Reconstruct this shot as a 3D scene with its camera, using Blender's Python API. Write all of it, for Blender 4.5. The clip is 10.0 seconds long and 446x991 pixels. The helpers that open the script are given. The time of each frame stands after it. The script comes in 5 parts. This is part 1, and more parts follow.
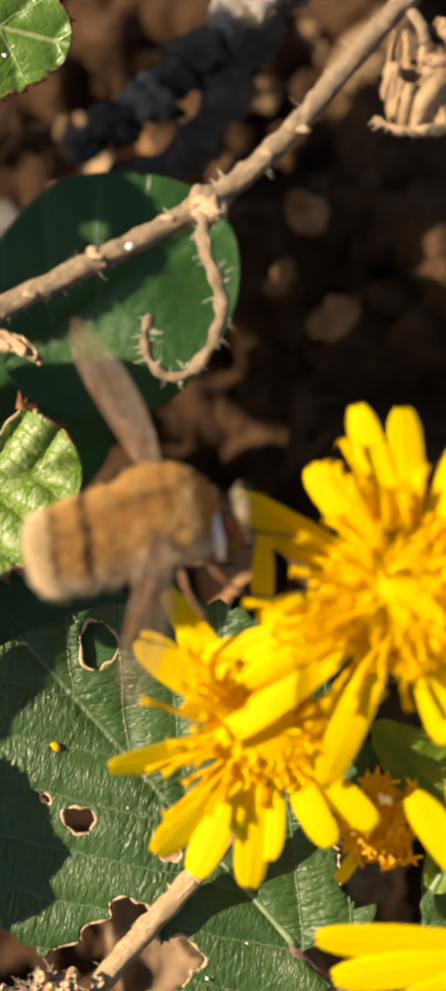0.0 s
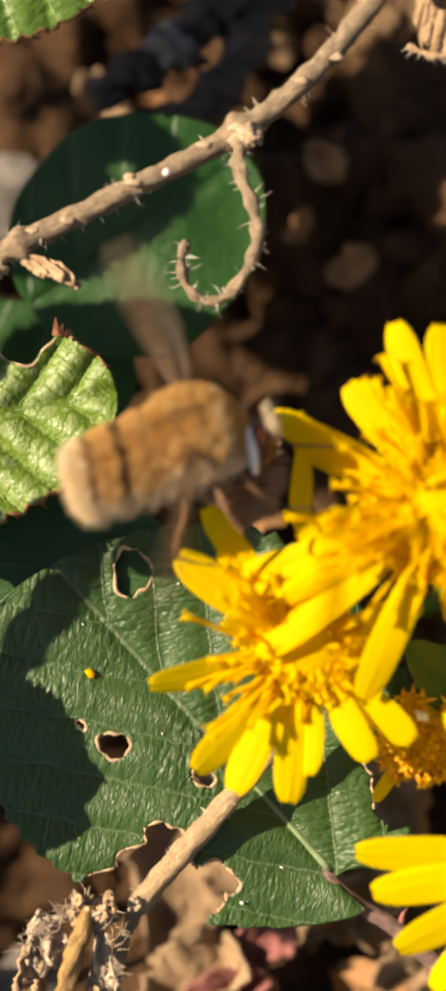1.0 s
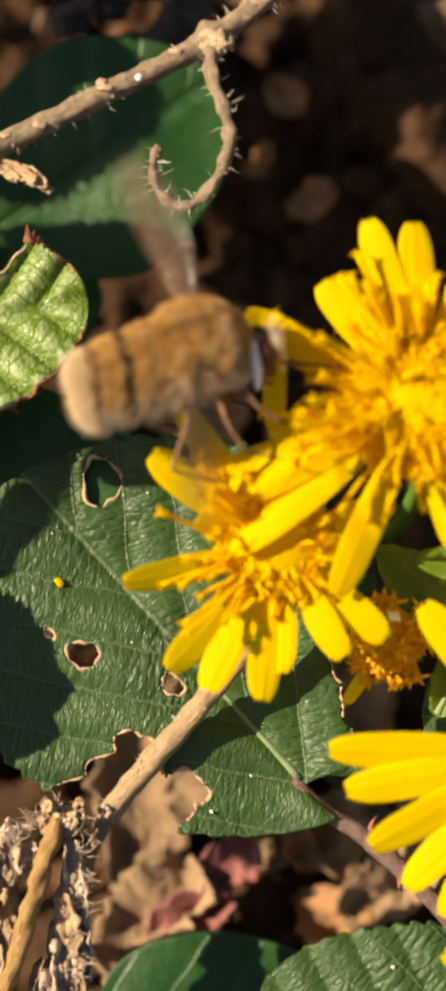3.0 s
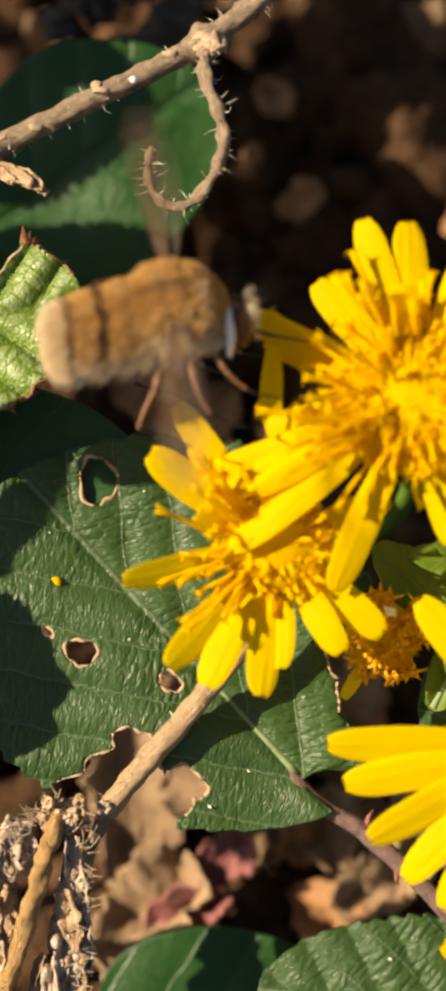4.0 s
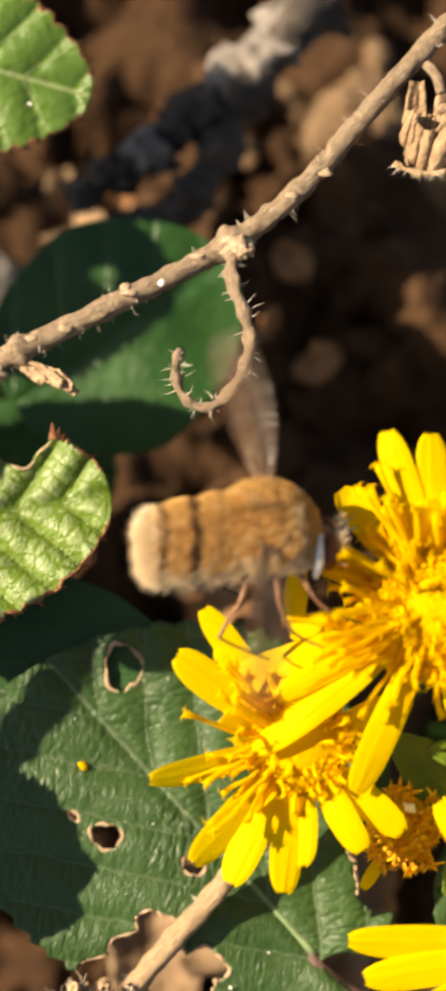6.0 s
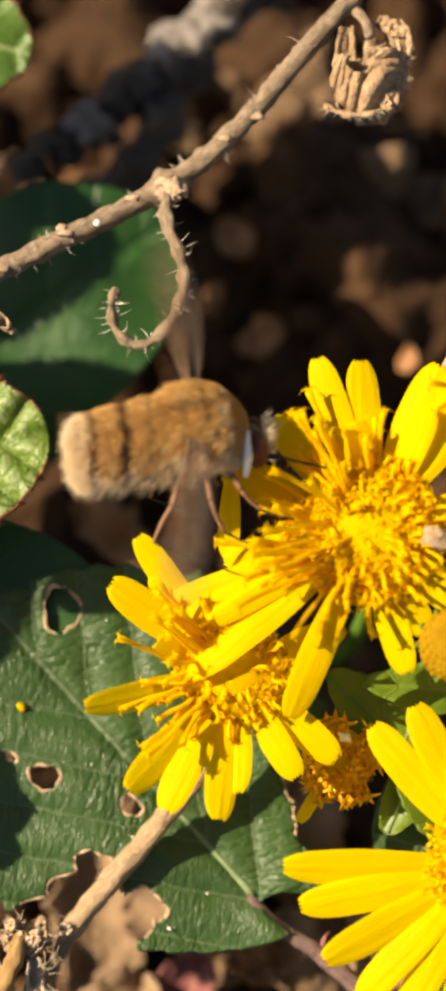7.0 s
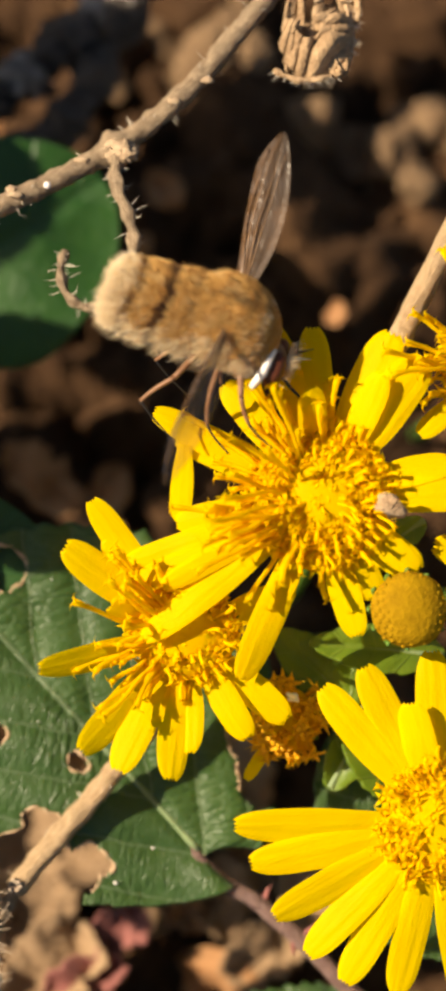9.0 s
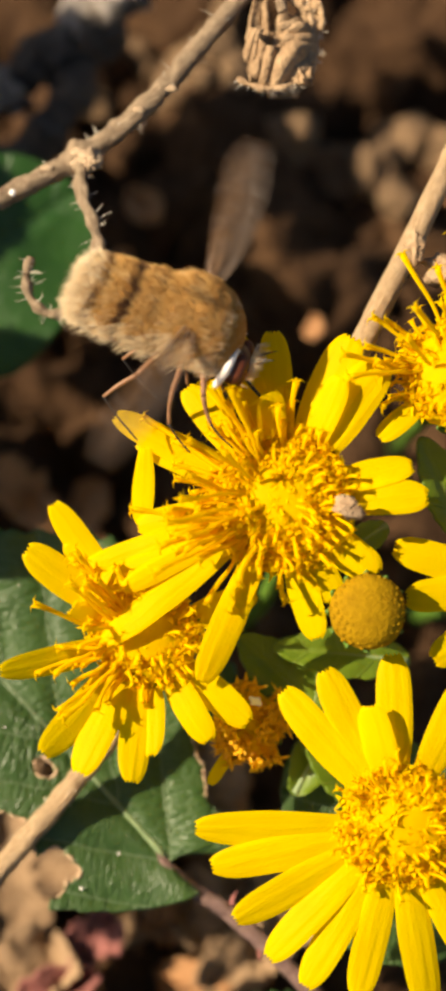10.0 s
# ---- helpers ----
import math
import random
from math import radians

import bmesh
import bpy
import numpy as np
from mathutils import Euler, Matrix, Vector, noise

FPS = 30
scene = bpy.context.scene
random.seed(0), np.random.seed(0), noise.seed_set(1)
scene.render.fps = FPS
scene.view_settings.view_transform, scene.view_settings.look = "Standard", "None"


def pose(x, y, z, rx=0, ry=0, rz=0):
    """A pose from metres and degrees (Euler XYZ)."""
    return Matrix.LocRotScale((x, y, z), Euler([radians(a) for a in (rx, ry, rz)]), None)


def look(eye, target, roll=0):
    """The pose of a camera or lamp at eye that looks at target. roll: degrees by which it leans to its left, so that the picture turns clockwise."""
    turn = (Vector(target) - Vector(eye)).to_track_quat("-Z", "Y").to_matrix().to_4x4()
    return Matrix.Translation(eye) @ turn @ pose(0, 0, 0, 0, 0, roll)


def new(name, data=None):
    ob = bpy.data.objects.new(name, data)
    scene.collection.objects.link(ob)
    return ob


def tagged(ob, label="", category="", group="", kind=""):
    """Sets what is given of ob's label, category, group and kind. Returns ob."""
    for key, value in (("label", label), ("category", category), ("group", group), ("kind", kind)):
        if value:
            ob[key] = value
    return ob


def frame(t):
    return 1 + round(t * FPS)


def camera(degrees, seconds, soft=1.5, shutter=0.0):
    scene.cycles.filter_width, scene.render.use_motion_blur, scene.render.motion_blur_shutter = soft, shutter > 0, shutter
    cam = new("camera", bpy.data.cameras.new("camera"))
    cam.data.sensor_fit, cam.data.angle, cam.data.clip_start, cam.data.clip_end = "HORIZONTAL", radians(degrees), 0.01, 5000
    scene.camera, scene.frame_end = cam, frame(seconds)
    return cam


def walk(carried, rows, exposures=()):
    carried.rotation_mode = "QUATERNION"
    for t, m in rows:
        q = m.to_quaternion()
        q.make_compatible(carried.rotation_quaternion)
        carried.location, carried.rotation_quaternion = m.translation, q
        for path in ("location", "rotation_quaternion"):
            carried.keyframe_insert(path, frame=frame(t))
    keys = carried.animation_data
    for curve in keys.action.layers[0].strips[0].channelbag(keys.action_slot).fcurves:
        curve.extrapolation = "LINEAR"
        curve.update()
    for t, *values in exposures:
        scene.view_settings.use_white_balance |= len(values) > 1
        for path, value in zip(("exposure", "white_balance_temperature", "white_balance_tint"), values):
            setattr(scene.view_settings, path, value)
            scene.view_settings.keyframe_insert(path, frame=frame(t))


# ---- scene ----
PATH = [
    (0.0, pose(0.01201, -0.01026, 0.15364, 7.913, 5.273, 1.238)),
    (0.5, pose(0.01048, -0.01440, 0.15371, 8.899, 4.734, 1.012)),
    (1.0, pose(0.00719, -0.01805, 0.15439, 9.438, 3.950, 0.808)),
    (1.5, pose(0.00589, -0.01848, 0.15433, 9.318, 3.393, 0.802)),
    (2.0, pose(0.00667, -0.01900, 0.15441, 9.409, 3.641, 0.722)),
    (2.5, pose(0.00428, -0.02556, 0.15316, 11.620, 2.282, 0.373)),
    (3.0, pose(0.00380, -0.02702, 0.15332, 11.154, 1.852, 0.466)),
    (3.2, pose(0.00349, -0.02842, 0.15350, 11.545, 1.669, 0.128)),
    (4.3, pose(0.00105, -0.02578, 0.15532, 10.529, 0.488, -0.184)),
    (4.5, pose(-0.00000, -0.02335, 0.15595, 10.000, 0.000, -0.000)),
    (5.0, pose(-0.00328, -0.02049, 0.15729, 10.215, -0.033, 0.086)),
    (5.5, pose(-0.00456, -0.01555, 0.15942, 9.460, -0.189, 0.202)),
    (6.0, pose(-0.00025, -0.01549, 0.15991, 10.202, 0.592, 0.184)),
    (6.2, pose(0.00178, -0.01816, 0.15947, 11.355, 0.652, 0.039)),
    (7.3, pose(0.00290, -0.02891, 0.15875, 14.132, 0.239, -0.171)),
    (7.5, pose(0.00199, -0.02842, 0.15915, 13.413, -0.443, 0.073)),
    (8.0, pose(0.00266, -0.02743, 0.16006, 12.754, -1.134, 0.111)),
    (8.5, pose(0.00182, -0.02888, 0.16053, 13.195, -1.323, -0.571)),
    (9.0, pose(-0.00413, -0.02457, 0.16086, 11.549, -3.479, -0.821)),
    (9.5, pose(-0.00332, -0.02534, 0.16077, 11.936, -3.098, -0.736)),
    (10.0, pose(0.00102, -0.02763, 0.16108, 12.853, -2.193, -0.543)),
]
cam = camera(10.0, 10.0, soft=4.6, shutter=0.22)
cam.data.dof.use_dof = True
cam.data.dof.focus_distance = 0.1357
cam.data.dof.aperture_fstop = 45
walk(cam, PATH, exposures=[(0.0, 1.03, 7250, 13), (2.0, 0.99, 7250, 13), (3.0, 0.88, 7250, 13), (4.5, 0.84, 7250, 13), (5.0, 0.99, 7250, 13), (5.5, 1.08, 7250, 13), (6.0, 1.16, 7250, 13), (7.4, 0.9, 7250, 13), (8.5, 0.84, 7250, 13), (10.0, 0.85, 7250, 13)])

# ---- daylight ----
# everything is laid out in millimetres (u right, v up, w towards the eye) on a sloping board VIEW
VIEW = pose(0, 0, 0.0235, 10, 0, 0)
K = 0.001
SUN = (VIEW.to_3x3() @ Vector((-0.75, 0.25, 0.61))).normalized()

world = bpy.data.worlds.new("sky")
scene.world = world
world.use_nodes = True
wn = world.node_tree.nodes
sky = wn.new("ShaderNodeTexSky")
sky.sky_type = "NISHITA"
sky.sun_disc = False
sky.sun_elevation = math.asin(SUN.z)
sky.sun_rotation = math.atan2(SUN.x, SUN.y)
wn["Background"].inputs["Strength"].default_value = 0.05
world.node_tree.links.new(sky.outputs["Color"], wn["Background"].inputs["Color"])

sun_data = bpy.data.lights.new("sun", "SUN")
sun_data.energy = 5.0
sun_data.angle = radians(0.55)
sun_data.color = (1.0, 0.87, 0.68)
sun = new("sun", sun_data)
sun.matrix_world = look(SUN * 2.0, (0, 0, 0))


# ---- materials ----
class Nodes:
    """A material's node tree with short calls."""

    def __init__(self, name, rough=0.6, spec=0.5):
        self.mat = bpy.data.materials.new(name)
        self.mat.use_nodes = True
        self.t = self.mat.node_tree
        self.b = self.t.nodes["Principled BSDF"]
        self.b.inputs["Roughness"].default_value = rough
        self.b.inputs["Specular IOR Level"].default_value = spec
        self.coord = self.t.nodes.new("ShaderNodeTexCoord")

    def link(self, a, b):
        self.t.links.new(a, b)

    def value(self, socket, v):
        if isinstance(v, (int, float)):
            socket.default_value = v
        elif isinstance(v, tuple):
            socket.default_value = (*v, 1.0) if len(v) == 3 and socket.type == "RGBA" else v
        else:
            self.link(v, socket)

    def noise(self, scale, detail=4, rough=0.6, vector=None, distort=0.0):
        n = self.t.nodes.new("ShaderNodeTexNoise")
        n.inputs["Scale"].default_value = scale
        n.inputs["Detail"].default_value = detail
        n.inputs["Roughness"].default_value = rough
        n.inputs["Distortion"].default_value = distort
        self.link(vector or self.coord.outputs["Object"], n.inputs["Vector"])
        return n.outputs["Fac"]

    def cells(self, scale, vector=None, feature="DISTANCE_TO_EDGE"):
        n = self.t.nodes.new("ShaderNodeTexVoronoi")
        n.feature = feature
        n.inputs["Scale"].default_value = scale
        self.link(vector or self.coord.outputs["Object"], n.inputs["Vector"])
        return n.outputs["Distance"]

    def ramp(self, fac, *stops):
        n = self.t.nodes.new("ShaderNodeValToRGB")
        els = n.color_ramp.elements
        while len(els) < len(stops):
            els.new(0.5)
        for e, (p, c) in zip(els, stops):
            e.position = p
            e.color = (*c, 1) if isinstance(c, tuple) else (c, c, c, 1)
        self.link(fac, n.inputs["Fac"])
        return n.outputs["Color"]

    def math(self, op, a, b=0.0, c=0.0):
        n = self.t.nodes.new("ShaderNodeMath")
        n.operation = op
        for s, v in zip(n.inputs, (a, b, c)):
            self.value(s, v)
        return n.outputs[0]

    def mix(self, fac, a, b, mode="MIX"):
        n = self.t.nodes.new("ShaderNodeMix")
        n.data_type = "RGBA"
        n.blend_type = mode
        self.value(n.inputs["Factor"], fac)
        self.value(n.inputs[6], a)
        self.value(n.inputs[7], b)
        return n.outputs[2]

    def stretch(self, source, sx, sy, sz):
        n = self.t.nodes.new("ShaderNodeMapping")
        n.inputs["Scale"].default_value = (sx, sy, sz)
        self.link(source, n.inputs["Vector"])
        return n.outputs["Vector"]

    def axes(self, source):
        n = self.t.nodes.new("ShaderNodeSeparateXYZ")
        self.link(source, n.inputs["Vector"])
        return n.outputs

    def bump(self, height, depth, strength=1.0):
        n = self.t.nodes.new("ShaderNodeBump")
        n.inputs["Strength"].default_value = strength
        n.inputs["Distance"].default_value = depth
        self.link(height, n.inputs["Height"])
        old = self.b.inputs["Normal"].links
        if old:
            self.link(old[0].from_socket, n.inputs["Normal"])
        self.link(n.outputs["Normal"], self.b.inputs["Normal"])

    def base(self, v):
        self.value(self.b.inputs["Base Color"], v)

    def gloss(self, v):
        self.value(self.b.inputs["Roughness"], v)

    def through_light(self, amount, color):
        """Thin tissue: part of the light passes."""
        out = self.t.nodes["Material Output"]
        tr = self.t.nodes.new("ShaderNodeBsdfTranslucent")
        self.value(tr.inputs["Color"], color)
        m = self.t.nodes.new("ShaderNodeMixShader")
        m.inputs[0].default_value = amount
        self.link(self.b.outputs[0], m.inputs[1])
        self.link(tr.outputs[0], m.inputs[2])
        self.link(m.outputs[0], out.inputs["Surface"])


def plain_mat(name, dark, light, scale=900, rough=0.6, bump=0.0, spec=0.4, fine=5000, thin=0.0):
    n = Nodes(name, rough, spec)
    f = n.noise(scale, 5)
    g = n.noise(fine, 3)
    n.base(n.mix(0.35, n.ramp(f, (0.3, dark), (0.7, light)), n.ramp(g, (0.3, dark), (0.7, light))))
    if bump:
        n.bump(g, bump)
        n.bump(f, bump * 2)
    if thin:
        n.through_light(thin, light)
    return n.mat


def soil_mat():
    n = Nodes("soil", 0.95, 0.15)
    f = n.noise(160, 6, 0.65)
    g = n.noise(900, 5)
    c = n.ramp(f, (0.3, (0.032, 0.016, 0.008)), (0.54, (0.070, 0.036, 0.017)), (0.72, (0.20, 0.11, 0.054)))
    n.base(n.mix(0.4, c, n.ramp(g, (0.3, (0.03, 0.015, 0.008)), (0.7, (0.13, 0.072, 0.036)))))
    n.bump(n.noise(2500, 4), 0.0004)
    n.bump(g, 0.0008)
    return n.mat


def leaf_mat(name, dark, light, vein, spacing, slant, net, gloss, size=(2.0, 0.8), relief=0.00012, pale=0.5, bloom=(0, 0, 0), sheen_amount=0.0):
    """Leaf blade: UV in millimetres along and across the midrib. net: strength of the small veins between the side
    veins. bloom: colour of the sheen painted on the raised cells.
    """
    n = Nodes(name, gloss, 0.5)
    uv = n.coord.outputs["UV"]
    x, y, _ = n.axes(uv)
    ay = n.math("ABSOLUTE", y)
    wob = n.math("MULTIPLY", n.math("SUBTRACT", n.noise(0.3, 3, 0.5, uv), 0.5), 1.2)
    across = n.math("SUBTRACT", x, n.math("MULTIPLY", ay, slant))
    along = n.math("ADD", n.math("MULTIPLY", x, slant), ay)
    k = n.math("DIVIDE", n.math("ADD", across, wob), spacing)
    tri = n.math("PINGPONG", k, 0.5)
    side = n.ramp(tri, (0.02 / spacing, 1.0), (0.12 / spacing, 0.0))
    mid = n.ramp(ay, (0.06, 1.0), (0.17, 0.0))
    veins = n.math("MAXIMUM", n.math("MULTIPLY", side, 0.85), mid)
    f = n.noise(0.22, 4, 0.6, uv)
    g = n.noise(2.6, 4, 0.6, uv)
    tissue = n.mix(0.2, n.ramp(f, (0.3, dark), (0.7, light)), n.ramp(g, (0.25, dark), (0.75, light)))
    # ladder of small veins between the side veins: pillowed cells
    c = n.t.nodes.new("ShaderNodeCombineXYZ")
    n.link(n.math("MULTIPLY", along, size[0]), c.inputs[0])
    n.link(n.math("MULTIPLY", across, size[1]), c.inputs[1])
    n.link(n.math("MULTIPLY", n.math("ADD", n.math("SIGN", y), n.math("FLOOR", k)), 7.3), c.inputs[2])
    ladder = n.cells(1.0, c.outputs[0])
    fine = n.cells(2.6, c.outputs[0])
    patch = n.ramp(n.noise(0.5, 3, 0.6, uv), (0.35, 0.25), (0.65, 1.0))
    lines = n.math("MAXIMUM", n.ramp(ladder, (0.015, 1.0), (0.07, 0.0)), n.ramp(fine, (0.02, 0.35), (0.09, 0.0)))
    if sheen_amount:
        # whitish sheen painted into the raised cells' colour, green valleys along the side veins
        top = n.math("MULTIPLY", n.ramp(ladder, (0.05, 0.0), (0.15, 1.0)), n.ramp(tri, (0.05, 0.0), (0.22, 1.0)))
        tissue = n.mix(n.math("MULTIPLY", n.math("MULTIPLY", top, n.ramp(n.noise(0.8, 4, 0.7, uv), (0.3, 0.35), (0.6, 1.0))), sheen_amount), tissue, bloom)
    tissue = n.mix(n.math("MULTIPLY", n.math("MULTIPLY", lines, patch), net), tissue, vein)
    n.base(n.mix(n.math("MULTIPLY", veins, pale), tissue, vein))
    n.gloss(n.ramp(n.noise(1.3, 3, 0.6, uv), (0.3, gloss - 0.06), (0.7, gloss + 0.14)))
    if relief:
        worn = n.ramp(n.noise(0.16, 3, 0.5, uv), (0.38, 0.15), (0.62, 1.0))
        n.bump(n.math("MULTIPLY", n.ramp(ladder, (0.0, 0.0), (0.35, 1.0)), worn), relief)
        n.bump(n.ramp(fine, (0.0, 0.0), (0.3, 1.0)), relief * 0.3)
    n.bump(n.noise(1.6, 3, 0.6, uv), 0.00003 if relief else 0.00004)
    n.bump(n.noise(5.0, 2, 0.5, uv), 0.00002)
    n.bump(veins, 0.00004)
    n.through_light(0.2, n.mix(0.4, light, (0.25, 0.42, 0.03)))
    return n.mat


def petal_mat():
    n = Nodes("petal_yellow", 0.65, 0.12)
    uv = n.coord.outputs["UV"]
    f = n.noise(0.5, 3, 0.5, uv)
    n.base(n.ramp(f, (0.3, (0.93, 0.635, 0.001)), (0.7, (0.96, 0.685, 0.0015))))
    n.bump(n.noise(1.0, 2, 0.5, n.stretch(uv, 0.2, 3.0, 1)), 0.00005)
    n.bump(n.noise(6.0, 2, 0.5, uv), 0.00003)
    n.through_light(0.5, (0.97, 0.695, 0.002))
    return n.mat


def stem_mat(name, dark, light, rough=0.8, flake=0.0):
    n = Nodes(name, rough, 0.3)
    uv = n.coord.outputs["UV"]
    f = n.noise(1.0, 5, 0.7, n.stretch(uv, 1.0, 2.6, 1))
    g = n.noise(2400, 4)
    c = n.mix(0.4, n.ramp(f, (0.3, dark), (0.7, light)), n.ramp(g, (0.3, dark), (0.7, light)))
    if flake:
        # torn pale skin and dark cracks along the bark
        h = n.noise(1.0, 5, 0.75, n.stretch(uv, 1.5, 6.5, 1), 0.8)
        c = n.mix(n.ramp(h, (0.54, 0.0), (0.62, flake)), c, (0.58, 0.45, 0.31))
        c = n.mix(n.ramp(h, (0.34, flake * 0.9), (0.43, 0.0)), c, (0.14, 0.085, 0.05))
        n.bump(h, 0.0002)
    n.base(c)
    n.bump(f, 0.0003)
    n.bump(g, 0.0001)
    return n.mat


def wing_mat():
    n = Nodes("wing_membrane", 0.28, 0.5)
    x, y, _ = n.axes(n.coord.outputs["UV"])
    n.base(n.mix(n.ramp(n.noise(0.9, 3, 0.6, n.coord.outputs["UV"]), (0.4, 0.0), (0.75, 0.6)), n.ramp(n.math("MULTIPLY", y, 0.33), (0.15, (0.24, 0.17, 0.12)), (0.75, (0.16, 0.085, 0.035))), (0.32, 0.27, 0.24)))
    out = n.t.nodes["Material Output"]
    tr = n.t.nodes.new("ShaderNodeBsdfTransparent")
    tr.inputs["Color"].default_value = (0.95, 0.9, 0.82, 1)
    m = n.t.nodes.new("ShaderNodeMixShader")
    n.link(n.math("MULTIPLY", n.ramp(n.math("MULTIPLY", y, 0.33), (0.0, 0.27), (0.5, 0.27), (0.9, 0.6)), n.ramp(n.math("MULTIPLY", x, 0.115), (0.0, 1.25), (0.9, 0.9))), m.inputs[0])
    n.link(tr.outputs[0], m.inputs[1])
    n.link(n.b.outputs[0], m.inputs[2])
    n.link(m.outputs[0], out.inputs["Surface"])
    n.bump(n.noise(1.2, 3, 0.5, n.coord.outputs["UV"]), 0.0001)
    return n.mat


SOIL = soil_mat()
BIG_LEAF = leaf_mat("leaf_dark_green", (0.028, 0.074, 0.014), (0.048, 0.108, 0.022), (0.17, 0.24, 0.13), 4.6, 1.38, 0.2, 0.42, (1.1, 0.42), 0.00008, pale=0.75)
BRIGHT_LEAF = leaf_mat("leaf_rugose_green", (0.085, 0.155, 0.008), (0.15, 0.245, 0.016), (0.10, 0.17, 0.012), 2.7, 0.9, 0.75, 0.42, (0.95, 0.7), 0.00009, pale=0.8, bloom=(0.42, 0.50, 0.26), sheen_amount=0.55)
STEM_LEAF = leaf_mat("leaf_stem_green", (0.085, 0.15, 0.010), (0.15, 0.24, 0.018), (0.2, 0.28, 0.05), 2.0, 0.8, 0.1, 0.4, (0.9, 0.6), 0.00003, pale=0.3)
TOP_LEAF = leaf_mat("leaf_fresh_green", (0.055, 0.135, 0.010), (0.10, 0.20, 0.017), (0.36, 0.42, 0.20), 3.0, 0.9, 0.2, 0.34, (0.8, 0.6), 0.00005, pale=0.7, bloom=(0.28, 0.36, 0.16), sheen_amount=0.12)
SMOOTH_LEAF = leaf_mat("leaf_smooth_green", (0.012, 0.056, 0.009), (0.026, 0.095, 0.014), (0.05, 0.13, 0.045), 3.4, 0.7, 0.12, 0.42, (0.9, 0.6), 0.00003, pale=0.35)
RIM = plain_mat("leaf_scar", (0.32, 0.2, 0.11), (0.62, 0.46, 0.3), 1500, 0.8, 0.00005)
RIB = plain_mat("leaf_rib", (0.13, 0.2, 0.09), (0.24, 0.32, 0.16), 900, 0.55, 0.00003)
DARK_RIB = plain_mat("leaf_rib_dark", (0.03, 0.09, 0.03), (0.05, 0.13, 0.045), 900, 0.5, 0.00003)
RED_RIM = plain_mat("leaf_margin_red", (0.12, 0.03, 0.012), (0.34, 0.16, 0.07), 1500, 0.7, 0.00004)
PETAL = petal_mat()
FLORET = plain_mat("floret_orange", (0.98, 0.62, 0.004), (0.99, 0.71, 0.008), 700, 0.7, 0.00002, spec=0.1, thin=0.6)
FLORET_TIP = plain_mat("floret_lobe", (0.98, 0.69, 0.005), (0.99, 0.765, 0.009), 900, 0.7, 0.00002, spec=0.1, thin=0.6)
BUD = plain_mat("bud_yellow", (0.23, 0.125, 0.002), (0.38, 0.225, 0.005), 900, 0.8, 0.00008, spec=0.1)
SPENT = plain_mat("spent_floret", (0.78, 0.36, 0.008), (0.95, 0.58, 0.015), 900, 0.6, 0.00006, thin=0.3)
SEPAL = plain_mat("sepal_green", (0.045, 0.11, 0.012), (0.12, 0.24, 0.03), 600, 0.5, 0.00006)
TWIG = stem_mat("dry_bark", (0.20, 0.13, 0.075), (0.60, 0.455, 0.30), flake=0.95)
STRAW = stem_mat("dry_stalk", (0.42, 0.265, 0.135), (0.68, 0.50, 0.30), flake=0.5)
GOLDEN_STRAW = stem_mat("golden_stalk", (0.36, 0.19, 0.06), (0.66, 0.42, 0.16), flake=0.3)
PURPLE = stem_mat("purple_cane", (0.17, 0.09, 0.085), (0.36, 0.24, 0.21), 0.6, flake=0.3)
DRY = plain_mat("withered_leaf", (0.26, 0.15, 0.07), (0.58, 0.42, 0.26), 700, 0.85, 0.0002)
WITHERED = plain_mat("withered_brown", (0.15, 0.08, 0.035), (0.56, 0.39, 0.225), 600, 0.85, 0.0002)
PALE_BRACT = plain_mat("bract_pale", (0.36, 0.26, 0.17), (0.66, 0.54, 0.41), 700, 0.85, 0.0002)
ASH = plain_mat("ash_crust", (0.17, 0.145, 0.125), (0.5, 0.45, 0.4), 420, 0.9, 0.0004)
HAIR = plain_mat("pale_hair", (0.55, 0.48, 0.38), (0.75, 0.68, 0.56), 900, 0.6)
LITTER_TAN = plain_mat("litter_tan", (0.17, 0.10, 0.052), (0.50, 0.34, 0.2), 280, 0.85, 0.0003)
LITTER_ORANGE = plain_mat("litter_orange", (0.26, 0.12, 0.048), (0.50, 0.27, 0.125), 260, 0.8, 0.0002)
LITTER_PINK = plain_mat("litter_pink", (0.20, 0.06, 0.055), (0.40, 0.16, 0.14), 260, 0.7, 0.0002)
STONE = plain_mat("stone_grey", (0.10, 0.085, 0.07), (0.46, 0.42, 0.37), 420, 0.9, 0.0007)
CHAR = plain_mat("charred_wood", (0.026, 0.02, 0.016), (0.17, 0.14, 0.115), 380, 0.8, 0.0005)
FUR = plain_mat("fur_golden", (0.50, 0.265, 0.068), (0.74, 0.47, 0.165), 620, 0.6, thin=0.2)
FUR_HONEY = plain_mat("fur_honey", (0.59, 0.37, 0.125), (0.81, 0.59, 0.28), 620, 0.6, thin=0.3)
FUR_PALE = plain_mat("fur_cream", (0.76, 0.61, 0.37), (0.92, 0.82, 0.62), 700, 0.6, thin=0.35)
FUR_DARK = plain_mat("fur_brown", (0.07, 0.03, 0.012), (0.17, 0.08, 0.03), 500, 0.6)
PELT_GOLD, PELT_PALE, PELT_DARK = (0.30, 0.14, 0.028), (0.55, 0.42, 0.25), (0.05, 0.022, 0.01)


